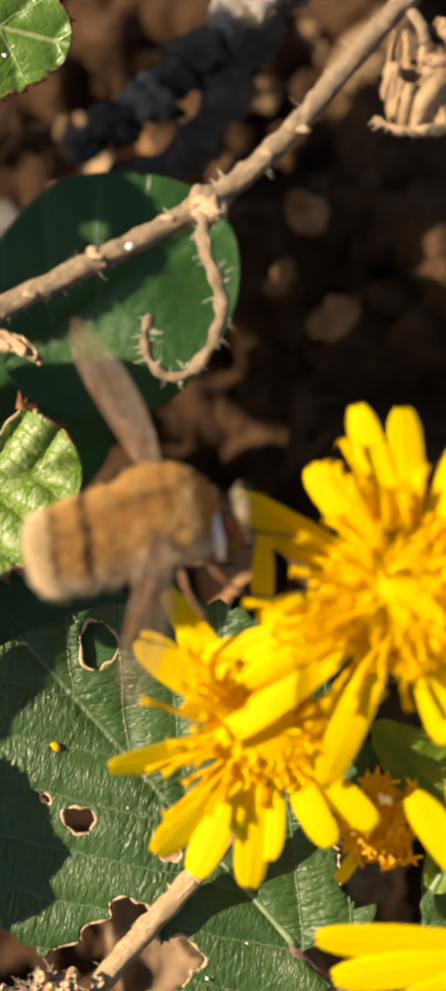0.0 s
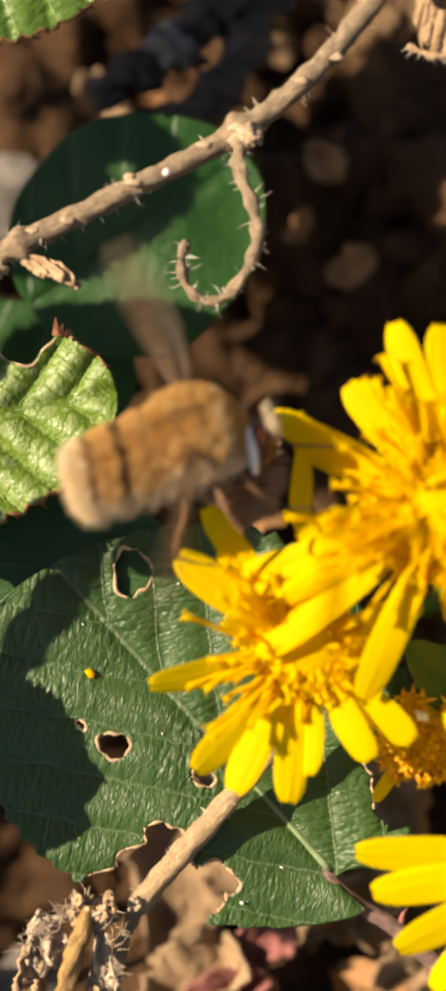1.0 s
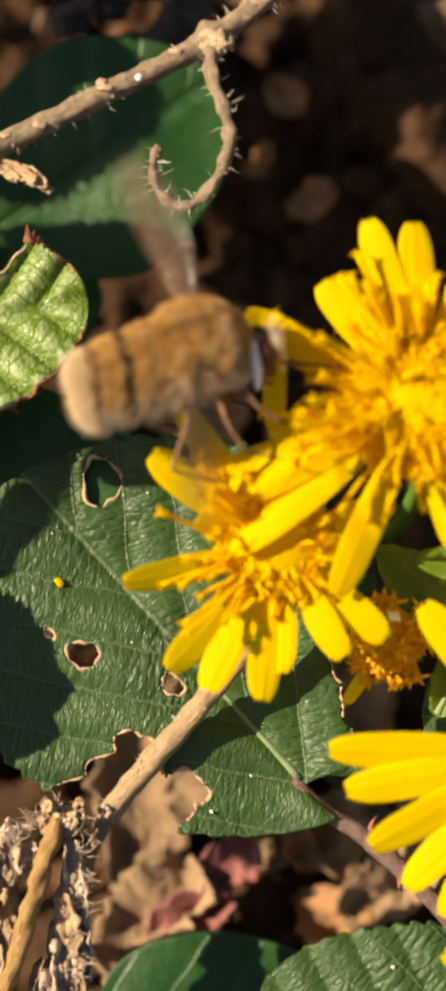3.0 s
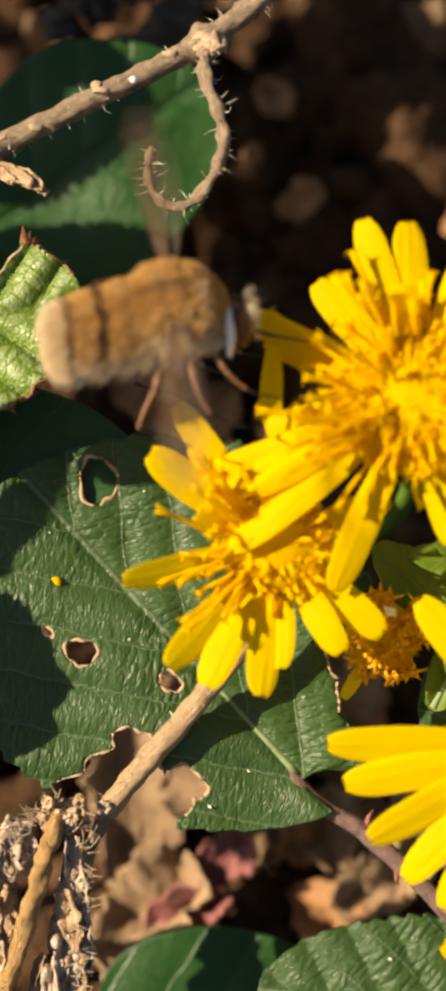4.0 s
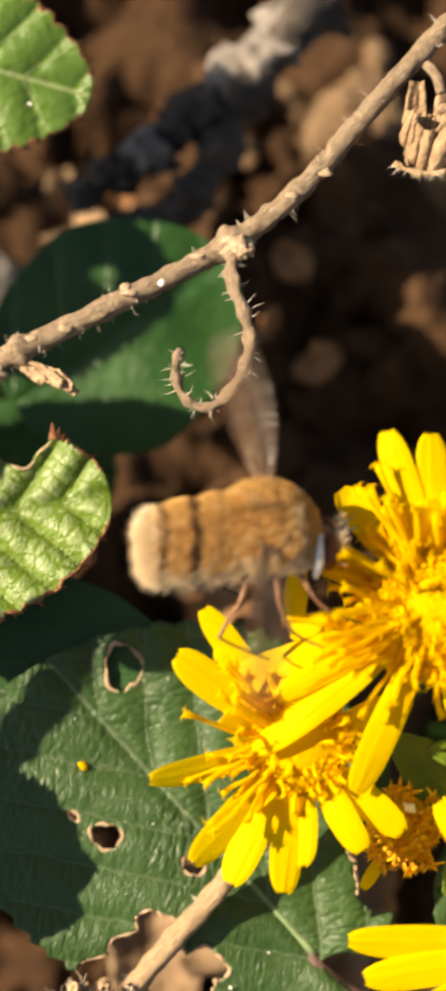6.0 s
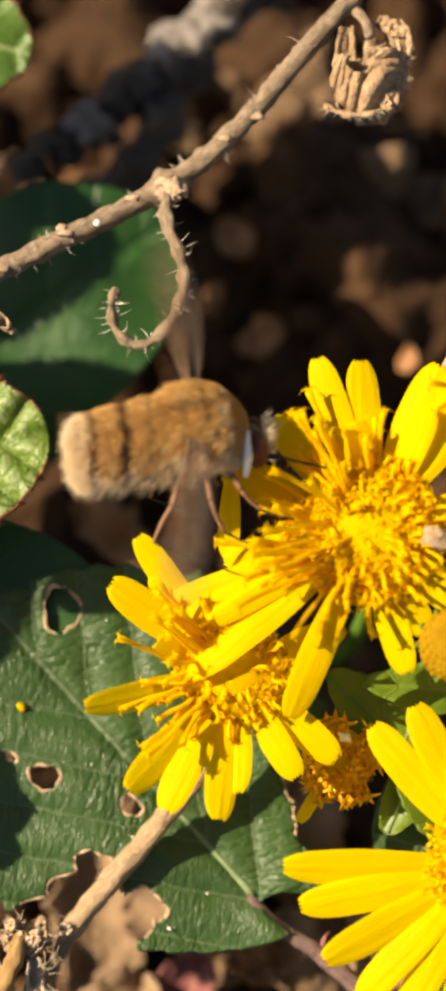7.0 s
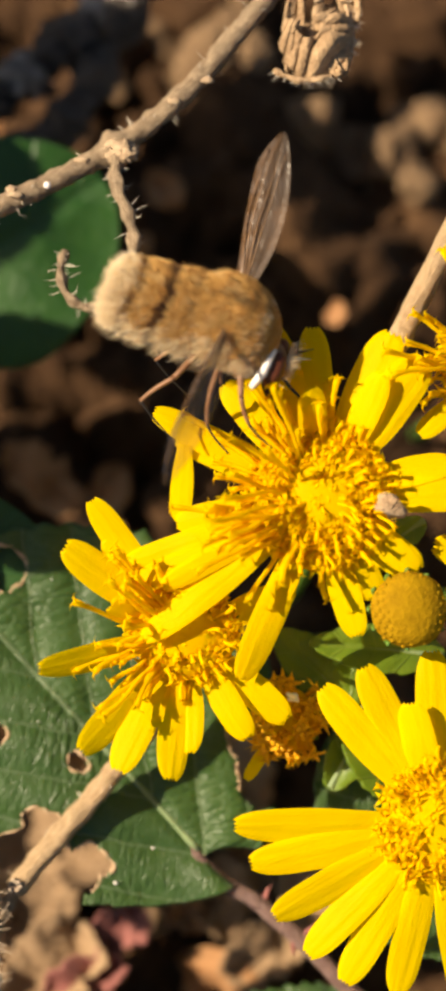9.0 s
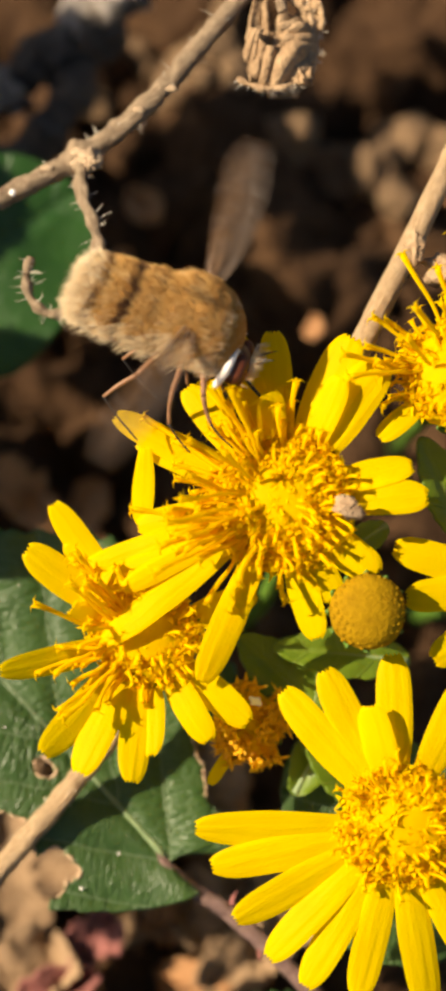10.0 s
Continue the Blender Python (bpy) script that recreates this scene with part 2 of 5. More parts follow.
def pelt_mat():
    """Short underfur of the abdomen: golden, two dark bands, pale tail."""
    n = Nodes("underfur", 0.75, 0.2)
    x = n.axes(n.coord.outputs["Object"])[0]
    pos = n.math("ADD", n.math("MULTIPLY_ADD", x, 1000.0 / 6.0, 1.0), n.math("MULTIPLY", n.math("SUBTRACT", n.noise(900, 3), 0.5), 0.05))
    bands = n.ramp(pos, (0.0, PELT_PALE), (0.27, PELT_PALE), (0.33, PELT_GOLD), (0.36, PELT_DARK), (0.40, PELT_DARK), (0.43, PELT_GOLD), (0.59, PELT_GOLD), (0.62, PELT_DARK), (0.67, PELT_DARK), (0.70, PELT_GOLD))
    n.base(n.mix(n.ramp(n.noise(2500, 3), (0.45, 0.0), (0.85, 0.3)), bands, PELT_PALE))
    n.bump(n.noise(1.0, 3, 0.6, n.stretch(n.coord.outputs["Object"], 900, 5000, 5000)), 0.00015)
    return n.mat


PELT = pelt_mat()
PALE_EARTH = plain_mat("earth_pale", (0.15, 0.085, 0.042), (0.46, 0.30, 0.165), 420, 0.9, 0.0008)
CUTICLE = plain_mat("cuticle", (0.12, 0.06, 0.03), (0.3, 0.18, 0.09), 600, 0.45, 0.0001)
LEG = plain_mat("leg_brown", (0.16, 0.07, 0.03), (0.32, 0.17, 0.09), 900, 0.5)
BLACK = plain_mat("proboscis_black", (0.012, 0.01, 0.01), (0.03, 0.025, 0.02), 900, 0.4)
EYE = plain_mat("eye_brown", (0.07, 0.018, 0.008), (0.13, 0.04, 0.018), 900, 0.4, 0.00002, spec=0.25)
WHITE_BAND = plain_mat("white_band", (0.80, 0.76, 0.70), (0.92, 0.89, 0.85), 900, 0.6)
WING = wing_mat()


# ---- building helpers ----
def part(name, bm, material, parent=None, label="", smooth=True):
    """One mesh object from a bmesh in millimetres."""
    me = bpy.data.meshes.new(name)
    bmesh.ops.scale(bm, vec=(K, K, K), verts=bm.verts)
    bm.to_mesh(me)
    bm.free()
    if smooth:
        me.polygons.foreach_set("use_smooth", [True] * len(me.polygons))
    for m in material if isinstance(material, list) else [material]:
        me.materials.append(m)
    ob = new(name, me)
    ob.parent = parent
    if label:
        ob["label"] = label
    return ob


def shared(name, me, parent, m, label=""):
    ob = new(name, me)
    ob.parent = parent
    ob.matrix_basis = m
    if label:
        ob["label"] = label
    return ob


def at(u, v, w, x=None, z=None):
    """A pose on the board: x along, z the normal, both as board directions."""
    m = Matrix.Identity(4)
    if x is not None:
        ax = Vector(x).normalized()
        az = Vector(z if z is not None else (0, 0, 1))
        ay = az.cross(ax).normalized()
        az = ax.cross(ay)
        m = Matrix((ax, ay, az)).transposed().to_4x4()
    m.translation = (u * K, v * K, w * K)
    return VIEW @ m


def thing(name, m, label, category, group=""):
    ob = new(name)
    ob.empty_display_size = 0.002
    ob.matrix_world = m
    return tagged(ob, label, category, group)


def spline(points, steps):
    """Catmull-Rom points along control points."""
    p = [Vector(q) for q in points]
    p = [p[0] * 2 - p[1], *p, p[-1] * 2 - p[-2]]
    out = []
    for i in range(1, len(p) - 2):
        a, b, c, d = p[i - 1:i + 3]
        for s in range(steps):
            t = s / steps
            out.append(0.5 * (2 * b + (c - a) * t + (2 * a - 5 * b + 4 * c - d) * t * t + (3 * b - 3 * c + d - a) * t ** 3))
    out.append(p[-2])
    return out


def tube(bm, path, radius, sides=10, rough=0.0, cap=True, seed=0.0):
    """A tube along points; radius may be a function of 0..1."""
    uv = bm.loops.layers.uv.verify()
    rings = []
    n = len(path)
    ref = Vector((0.3, 0.2, 1)).normalized()
    length = 0.0
    lengths = []
    for i, p in enumerate(path):
        if i:
            length += (path[i] - path[i - 1]).length
        lengths.append(length)
        d = (path[min(i + 1, n - 1)] - path[max(i - 1, 0)]).normalized()
        a = d.cross(ref).normalized()
        b = d.cross(a)
        r = radius(i / (n - 1)) if callable(radius) else radius
        ring = []
        for k in range(sides):
            g = 2 * math.pi * k / sides
            o = a * math.cos(g) + b * math.sin(g)
            q = 1 + rough * noise.noise(p * 1.3 + o * 0.9 + Vector((seed, 0, 0))) if rough else 1
            ring.append(bm.verts.new(p + o * r * q))
        rings.append(ring)
    for i in range(n - 1):
        for k in range(sides):
            f = bm.faces.new((rings[i][k], rings[i][(k + 1) % sides], rings[i + 1][(k + 1) % sides], rings[i + 1][k]))
            for lp, (a, b) in zip(f.loops, ((lengths[i], k), (lengths[i], k + 1), (lengths[i + 1], k + 1), (lengths[i + 1], k))):
                lp[uv].uv = (a, b * 0.4)
    if cap:
        bm.faces.new(rings[0][::-1])
        bm.faces.new(rings[-1])
    return bm


def spike(bm, p, d, length, r, bend=None):
    """A thin three-sided hair or thorn."""
    d = d.normalized()
    a = d.orthogonal().normalized()
    b = d.cross(a)
    base = [bm.verts.new(p + (a * math.cos(g) + b * math.sin(g)) * r) for g in (0, 2.09, 4.19)]
    tip = p + d * length
    if bend is not None:
        mid = [bm.verts.new(p + d * length * 0.55 + (a * math.cos(g) + b * math.sin(g)) * r * 0.6) for g in (0, 2.09, 4.19)]
        for k in range(3):
            bm.faces.new((base[k], base[(k + 1) % 3], mid[(k + 1) % 3], mid[k]))
        base = mid
        tip = tip + bend * length
    t = bm.verts.new(tip)
    for k in range(3):
        bm.faces.new((base[k], base[(k + 1) % 3], t))


def lump(bm, centre, rx, ry, rz, seed, rough=0.3, sub=3, freq=0.9):
    """A rough rounded body."""
    made = bmesh.ops.create_icosphere(bm, subdivisions=sub, radius=1.0)["verts"]
    for v in made:
        q = 1 + rough * noise.fractal(v.co * freq + Vector((seed, seed * 0.7, 0)), 0.8, 2.2, 4)
        v.co = Vector((v.co.x * rx, v.co.y * ry, v.co.z * rz)) * q + Vector(centre)
    return made


# ---- ground ----
def ground_height(x, y):
    """Clods and hollows, in millimetres."""
    h = 5.0 * noise.fractal(Vector((x, y, 0)) * 0.045, 0.9, 2.1, 3)
    lumps = noise.fractal(Vector((x, y, 9)) * 0.15, 0.8, 2.1, 4)
    return h + 4.2 * lumps - 1.8 * abs(lumps) + 0.6 * noise.noise(Vector((x, y, 4)) * 1.1) - 2.0


def build_ground():
    """One sheet: fine near the plants, coarser all round."""
    near = [(-70 + 140 * i / 190) for i in range(191)]
    far = [-360, -280, -210, -150, -110, -85]
    axis = far + near + [-f for f in reversed(far)]
    n = len(axis)
    verts = [(x * K, y * K, ground_height(x, y) * K) for y in axis for x in axis]
    faces = []
    for j in range(n - 1):
        for i in range(n - 1):
            a = j * n + i
            faces.append((a, a + 1, a + n + 1, a + n))
    me = bpy.data.meshes.new("ground")
    me.from_pydata(verts, [], faces)
    me.polygons.foreach_set("use_smooth", [True] * len(me.polygons))
    me.materials.append(SOIL)
    tagged(new("ground", me), "rough brown earth under the plants", "ground", kind="structure")


def on_ground(u, v):
    """World x, y (mm) of the ground below a board point seen at the ground's depth."""
    p = VIEW @ Vector((u * K, v * K, -0.025))
    return p.x / K, p.y / K


def clod(u, v, size, flat, seed, material, name, label, category, group=""):
    x, y = on_ground(u, v)
    rng = random.Random(seed)
    bm = bmesh.new()
    lump(bm, (0, 0, 0), size, size * rng.uniform(0.65, 1.0), size * flat, seed * 1.7, 0.45, 3, 1.2)
    z = ground_height(x, y)
    ob = part(name, bm, material, None)
    ob.matrix_world = pose(x * K, y * K, (z + size * flat * 0.35) * K, 0, 0, rng.uniform(0, 360))
    tagged(ob, label, category, group)


def litter(u, v, lift, length, width, angle, tilt, seed, material, label):
    """A curled scrap of dead leaf lying on the earth."""
    x, y = on_ground(u, v)
    rng = random.Random(seed)
    bm = bmesh.new()
    nx, ny = 22, 14
    grid = []
    for i in range(nx + 1):
        s = i / nx
        hw = width * 0.5 * (math.sin(math.pi * min(1, max(0, s * 0.96 + 0.02))) ** 0.6) * (1 + 0.35 * noise.noise(Vector((s * 5, seed, 0))))
        row = []
        tear = [1 + 0.5 * noise.fractal(Vector((s * 7, seed * 3.1, side)), 0.7, 2.2, 4) for side in (0.0, 7.0)]
        for j in range(ny + 1):
            q = 2 * j / ny - 1
            px, py = (s - 0.5) * length + 0.14 * length * noise.noise(Vector((q * 2.5, s, seed * 2.0))), q * hw * tear[q > 0]
            pz = 0.5 * width * 0.35 * q * q + 1.3 * noise.noise(Vector((px * 0.4, py * 0.4, seed))) + 0.4 * noise.noise(Vector((px * 1.2, py * 1.2, seed))) + 0.12 * abs(q)
            row.append(bm.verts.new((px, py, pz)))
        grid.append(row)
    for i in range(nx):
        for j in range(ny):
            bm.faces.new((grid[i][j], grid[i + 1][j], grid[i + 1][j + 1], grid[i][j + 1]))
    rib = [grid[i][ny // 2].co.copy() for i in range(nx + 1)]
    root = thing("dead_leaf", pose(x * K, y * K, (ground_height(x, y) + lift) * K, tilt, rng.uniform(-12, 12), angle), label, "dead leaf", "leaf litter on the earth")
    ob = part("blade", bm, material, root)
    mod = ob.modifiers.new("thickness", "SOLIDIFY")
    mod.thickness = 0.0002
    bm = bmesh.new()
    tube(bm, rib, lambda t: 0.16 - 0.1 * t, 6)
    part("midrib", bm, material, root)


# ---- leaves ----
def saw(x):
    f = x - math.floor(x)
    return f if f < 0.8 else (1 - f) * 4


class Blade:
    """Shape of one leaf in its own millimetres: x along the midrib, y across."""

    def __init__(self, length, left, right, wide=0.75, round_=0.62, teeth=16, tooth=0.06, pillow=0.25, spacing=3.6, slant=0.75,
                 fold=0.06, droop=0.0, wave=0.4, seed=1.0, heart=0.0, other=None, turn=0.0):
        self.length, self.left, self.right, self.wide, self.round_ = length, left, right, wide, round_
        self.teeth, self.tooth, self.pillow, self.spacing, self.slant = teeth, tooth, pillow, spacing, slant
        self.other = other or (wide, round_)
        self.turn = math.radians(turn)
        self.fold, self.droop, self.wave, self.seed, self.heart = fold, droop, wave, seed, heart

    def half(self, s, side):
        wide, power = (self.wide, self.round_) if side > 0 else self.other
        g = max(0.0, math.sin(math.pi * min(1.0, max(0.0, s)) ** wide)) ** power
        w = (self.left if side > 0 else self.right) * g
        t = saw(s * self.teeth + (0.4 if side > 0 else 0))
        return w * (1 - self.tooth * (1 - t) + 0.05 * noise.noise(Vector((s * 4, side * 3, self.seed))))

    def place(self, s, q):
        side = 1 if q > 0 else -1
        y = q * self.half(s, side)
        x = self.length * s - self.heart * abs(q) ** 2 * max(0, 1 - s * 2.2) * self.length
        return x, y

    def vein_frame(self, x, y):
        """The point along and across the midrib, which may lie askew in the blade."""
        c, s = math.cos(self.turn), math.sin(self.turn)
        return x * c + y * s, y * c - x * s

    def height(self, x, y):
        x, y = self.vein_frame(x, y)
        k = (x - abs(y) * self.slant) / self.spacing
        z = self.pillow * (abs(math.sin(math.pi * k)) ** 0.7 - 0.6) * min(1, abs(y) / 1.0 + 0.25)
        z += self.fold * abs(y) - 0.18 * math.exp(-(y / 0.35) ** 2) * (self.pillow > 0.05)
        z -= self.droop * (x / self.length) ** 2 * self.length
        z += self.wave * noise.noise(Vector((x * 0.16, y * 0.16, self.seed)))
        z += self.pillow * 0.2 * noise.noise(Vector((x * 0.9, y * 0.9, self.seed + 5)))
        return z


def build_leaf(name, m, blade, material, label, holes=(), bites=(), rim=RIM, edge=None, deep=-4.0, group="bramble leaves", ns=150, nr=84, petiole=None):
    """A leaf thing: blade, margin and the scars round its holes. holes, bites: (u, v, radius, squash, seed)."""
    root = thing(name, m, label, "leaf", group)
    bm = bmesh.new()
    uv = bm.loops.layers.uv.verify()
    # holes and bites are given on the board
    back = m.inverted() @ VIEW
    cuts = []
    for hu, hv, r, squash, sd, *spin in (*holes, *bites):
        p = back @ Vector((hu * K, hv * K, deep * K))
        cuts.append((p.x / K, p.y / K, r, squash, sd, math.radians(spin[0]) if spin else 0.0))

    def within(x, y, cut):
        """The angle in the hole's own frame and the distance from its middle in hole radii."""
        cx, cy, r, squash, sd, spin = cut
        dx, dy = x - cx, y - cy
        dx, dy = dx * math.cos(spin) + dy * math.sin(spin), (dy * math.cos(spin) - dx * math.sin(spin)) / squash
        g = math.atan2(dy, dx)
        return math.hypot(dx, dy) / (r * (1 + 0.10 * math.sin(2 * g + sd) + 0.09 * math.sin(3 * g + 2 * sd) + 0.05 * math.sin(7 * g + sd)))

    def eaten(x, y):
        return any(within(x, y, cut) < 1 for cut in cuts)

    verts = {}
    flat = {}
    for i in range(ns + 1):
        s = 0.004 + 0.992 * i / ns
        for j in range(nr + 1):
            q = 2 * j / nr - 1
            x, y = blade.place(s, q)
            flat[i, j] = (x, y)
    for i in range(ns):
        for j in range(nr):
            keys = ((i, j), (i + 1, j), (i + 1, j + 1), (i, j + 1))
            cx = sum(flat[k][0] for k in keys) / 4
            cy = sum(flat[k][1] for k in keys) / 4
            if eaten(cx, cy):
                continue
            for k in keys:
                if k not in verts:
                    verts[k] = bm.verts.new((*flat[k], blade.height(*flat[k])))
            f = bm.faces.new([verts[k] for k in keys])
            for lp, k in zip(f.loops, keys):
                lp[uv].uv = blade.vein_frame(*flat[k])
    ob = part("blade", bm, material, root)
    mod = ob.modifiers.new("thickness", "SOLIDIFY")
    mod.thickness = 0.00022
    mod.offset = -1
    bm = bmesh.new()
    axis = [(blade.length * k / 40 * math.cos(blade.turn), blade.length * k / 40 * math.sin(blade.turn)) for k in range(1, 40)]
    rib = [Vector((x, y, blade.height(x, y) - 0.06)) for x, y in axis if not eaten(x, y) and abs(y) < 0.96 * blade.half(x / blade.length, 1 if y > 0 else -1)]
    smooth = material is SMOOTH_LEAF
    tube(bm, rib, lambda t: (0.05 + 0.2 * (1 - t) ** 3) * (0.5 if smooth else 1), 8)
    part("midrib", bm, DARK_RIB if smooth else RIB, root, "dark midrib" if smooth else "pale raised midrib")
    # scars
    for cut in cuts:
        cx, cy, r, squash, sd, spin = cut
        bm = bmesh.new()
        path = []
        for k in range(49):
            g = 2 * math.pi * k / 48
            rr = r * (1 + 0.10 * math.sin(2 * g + sd) + 0.09 * math.sin(3 * g + 2 * sd) + 0.05 * math.sin(7 * g + sd))
            ex, ey = rr * math.cos(g), rr * math.sin(g) * squash
            x, y = cx + ex * math.cos(spin) - ey * math.sin(spin), cy + ex * math.sin(spin) + ey * math.cos(spin)
            others = [c for c in cuts if c is not cut]
            inside = not any(within(x, y, c) < 0.97 for c in others) and 0 < x / blade.length < 1 and abs(y) < blade.half(x / blade.length, 1 if y > 0 else -1) * 1.0
            path.append(Vector((x, y, blade.height(x, y) - 0.06)) if inside else None)
        run = []
        for p in [*path, None]:
            if p is None:
                if len(run) > 3:
                    tube(bm, run, lambda t: 0.09 + 0.04 * math.sin(t * 23 + sd), 6, 0.5)
                run = []
            else:
                run.append(p)
        if bm.verts:
            part("hole_scar", bm, rim, root, "dry pale brown rim of an eaten hole")
        else:
            bm.free()
    if edge:
        for side in (1, -1):
            bm = bmesh.new()
            path = []
            for i in range(2, ns - 1):
                s = 0.004 + 0.992 * i / ns
                x, y = blade.place(s, side)
                if eaten(x, y * 0.985):
                    if len(path) > 3:
                        tube(bm, path, 0.11, 5, 0.6)
                    path = []
                else:
                    path.append(Vector((x, y, blade.height(x, y) - 0.1)))
            if len(path) > 3:
                tube(bm, path, 0.11, 5, 0.6)
            gone = 0.0
            for a, b in zip(path, path[1:]):
                # pointed teeth
                gone += (b - a).length
                if gone > 0.85:
                    gone = 0.15 * math.sin(a.x * 9)
                    out = Vector((-(b - a).y, (b - a).x, 0)).normalized() * side
                    spike(bm, a - out * 0.08, out + (b - a).normalized() * 0.6, 0.5 + 0.15 * math.sin(a.x * 5), 0.2)
            if bm.verts:
                part("margin", bm, edge, root, "reddish toothed margin")
            else:
                bm.free()
    if petiole:
        bm = bmesh.new()
        tube(bm, spline([(0.5, 0, blade.height(0.5, 0) - 0.3), *petiole], 6), 0.32, 8, 0.2)
        part("petiole", bm, PURPLE, root, "thin reddish petiole")
    return root


def build_leaves():
    # the large leaf below the flowers
    big = Blade(23.4, 8.3, 13.8, 1.12, 0.58, 19, 0.05, 0.3, 4.6, 1.38, 0.02, 0.0, 0.55, 2.0, 0.1, (0.88, 0.5), -13.2)
    build_leaf("bramble_leaf", at(3.8, -16.9, -3.9, (-19.3, 13.2, 0.2), (0.0, 0.1, 1)), big, BIG_LEAF,
               "large dark green bramble leaf with eaten holes under the flowers",
               holes=((-8.2, -9.9, 0.82, 0.95, 0.6), (-3.4, -11.5, 0.62, 0.9, 2.0), (-7.3, -0.6, 0.95, 1.5, 1.1, -135), (-10.0, -8.8, 0.36, 0.6, 3.0)),
               bites=((-5.9, -16.6, 1.9, 0.95, 0.3), (-7.0, -18.6, 2.6, 0.9, 0.8), (-3.4, -17.6, 1.2, 0.9, 2.4), (-2.5, -16.95, 1.05, 0.8, 1.9), (-4.7, -19.0, 1.5, 1.0, 0.2), (-5.4, -15.0, 1.1, 1.0, 1.2), (6.9, -10.4, 1.7, 1.0, 0.7), (7.3, -12.7, 1.7, 1.0, 1.4)), edge=None)
    # the wrinkled light leaf with a bite
    left = Blade(19.0, 6.6, 6.8, 0.85, 0.52, 17, 0.08, 0.6, 2.7, 0.9, 0.03, 0.03, 0.5, 5.0)
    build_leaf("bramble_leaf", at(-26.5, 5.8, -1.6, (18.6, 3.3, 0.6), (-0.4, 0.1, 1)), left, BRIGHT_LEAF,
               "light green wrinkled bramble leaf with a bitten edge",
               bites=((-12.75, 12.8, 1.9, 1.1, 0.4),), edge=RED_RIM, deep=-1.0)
    # unseen neighbour, added to shade the large leaf
    shade = Blade(10.6, 5.8, 5.8, 0.85, 0.52, 17, 0.08, 0.4, 3.6, 0.9, 0.03, 0.03, 0.5, 25.0)
    build_leaf("bramble_leaf", at(-31.0, -6.6, 5.8, (18.1, -5.0, 0.6), (-0.1, 0.0, 1)), shade, BRIGHT_LEAF,
               "unseen light green wrinkled bramble leaf added to shade the large leaf", edge=RED_RIM, ns=90, nr=50)
    # unseen stem leaves added over the bramble so that their shade crosses the large leaf
    for bu, bv, tu, tv, up, low, sd in ((-40.0, 1.0, -34.3, 9.6, 1.4, 1.4, 27.0), (-33.6, 8.6, -26.2, 10.0, 2.0, 1.4, 28.0)):
        blade = Blade(math.hypot(tu - bu, tv - bv), up, low, 0.8, 0.55, 9, 0.1, 0.15, 3.0, 0.9, 0.05, 0.02, 0.3, sd)
        build_leaf("stem_leaf", at(bu, bv, 16.7, (tu - bu, tv - bv, 0.2), (0, 0, 1)), blade, TOP_LEAF, "unseen narrow green leaf added over the bramble to shade the large leaf", group="stem leaves", ns=60, nr=24)
    # unseen leaf, added to shade the lower part of the leaf behind the twig
    low_shade = Blade(17.5, 3.6, 3.6, 0.8, 0.55, 18, 0.1, 0.28, 3.0, 0.9, 0.05, 0.02, 0.5, 35.0)
    build_leaf("bramble_leaf", at(-43.0, 19.0, 6.0, (17.5, 1.2, 0.3), (-0.1, 0.0, 1)), low_shade, TOP_LEAF, "fresh green bramble leaf with a red toothed margin", edge=RED_RIM, ns=90, nr=50)
    # unseen leaf upwind of the twig, added for shade; its holes let dapples through
    for k, (bu, bv, bw, tu, tv, tw) in enumerate(((-51.0, 33.0, 9.0, -33.5, 30.5, 10.0),)):
        d = (tu - bu, tv - bv, tw - bw)
        blade = Blade(Vector(d).length, 6.6, 6.6, 0.8, 0.55, 20, 0.1, 0.28, 3.0, 0.9, 0.05, 0.02, 0.5, 31.0 + k)
        build_leaf("bramble_leaf", at(bu, bv, bw, d, (-0.2, 0.0, 1)), blade, TOP_LEAF, "fresh green bramble leaf with a red toothed margin",
                   holes=((-36.2, 37.3, 0.8, 1.1, 0.5), (-41.2, 33.9, 0.7, 0.8, 1.5), (-36.8, 31.2, 0.9, 0.9, 2.5)), edge=RED_RIM, deep=9.5, ns=90, nr=50)
    # fresh serrated leaf above the twig
    top = Blade(22.0, 7.0, 7.0, 0.8, 0.55, 24, 0.15, 0.28, 2.6, 0.55, 0.05, 0.02, 0.5, 7.0)
    build_leaf("bramble_leaf", at(-30.5, 37.0, -5.5, (21.6, -5.6, -1.0), (0.1, -0.1, 1)), top, TOP_LEAF,
               "fresh green bramble leaf with a red toothed margin", edge=RED_RIM)
    # smooth dark leaf behind the twig
    dark = Blade(15.4, 6.9, 6.9, 0.9, 0.5, 3, 0.0, 0.1, 3.4, 0.6, 0.02, 0.03, 0.7, 9.0)
    build_leaf("round_leaf", at(-14.3, 14.2, -14.0, (12.2, 8.4, 0.4), (0.0, -0.05, 1)), dark, SMOOTH_LEAF,
               "smooth dark green leaf behind the dry twig", group="smooth leaves", ns=70, nr=50)
    low = Blade(17.0, 5.4, 5.6, 0.9, 0.5, 3, 0.0, 0.1, 3.4, 0.6, 0.02, 0.02, 0.7, 11.0)
    build_leaf("round_leaf", at(-25.0, 8.2, -16.0, (16.5, 2.6, 0.0), (0.0, -0.1, 1)), low, SMOOTH_LEAF,
               "dark green leaf in the shade below the twig", group="smooth leaves", ns=70, nr=50)
    under = Blade(19.0, 5.6, 5.6, 0.85, 0.5, 3, 0.0, 0.05, 3.4, 0.6, 0.0, 0.0, 0.1, 13.0)
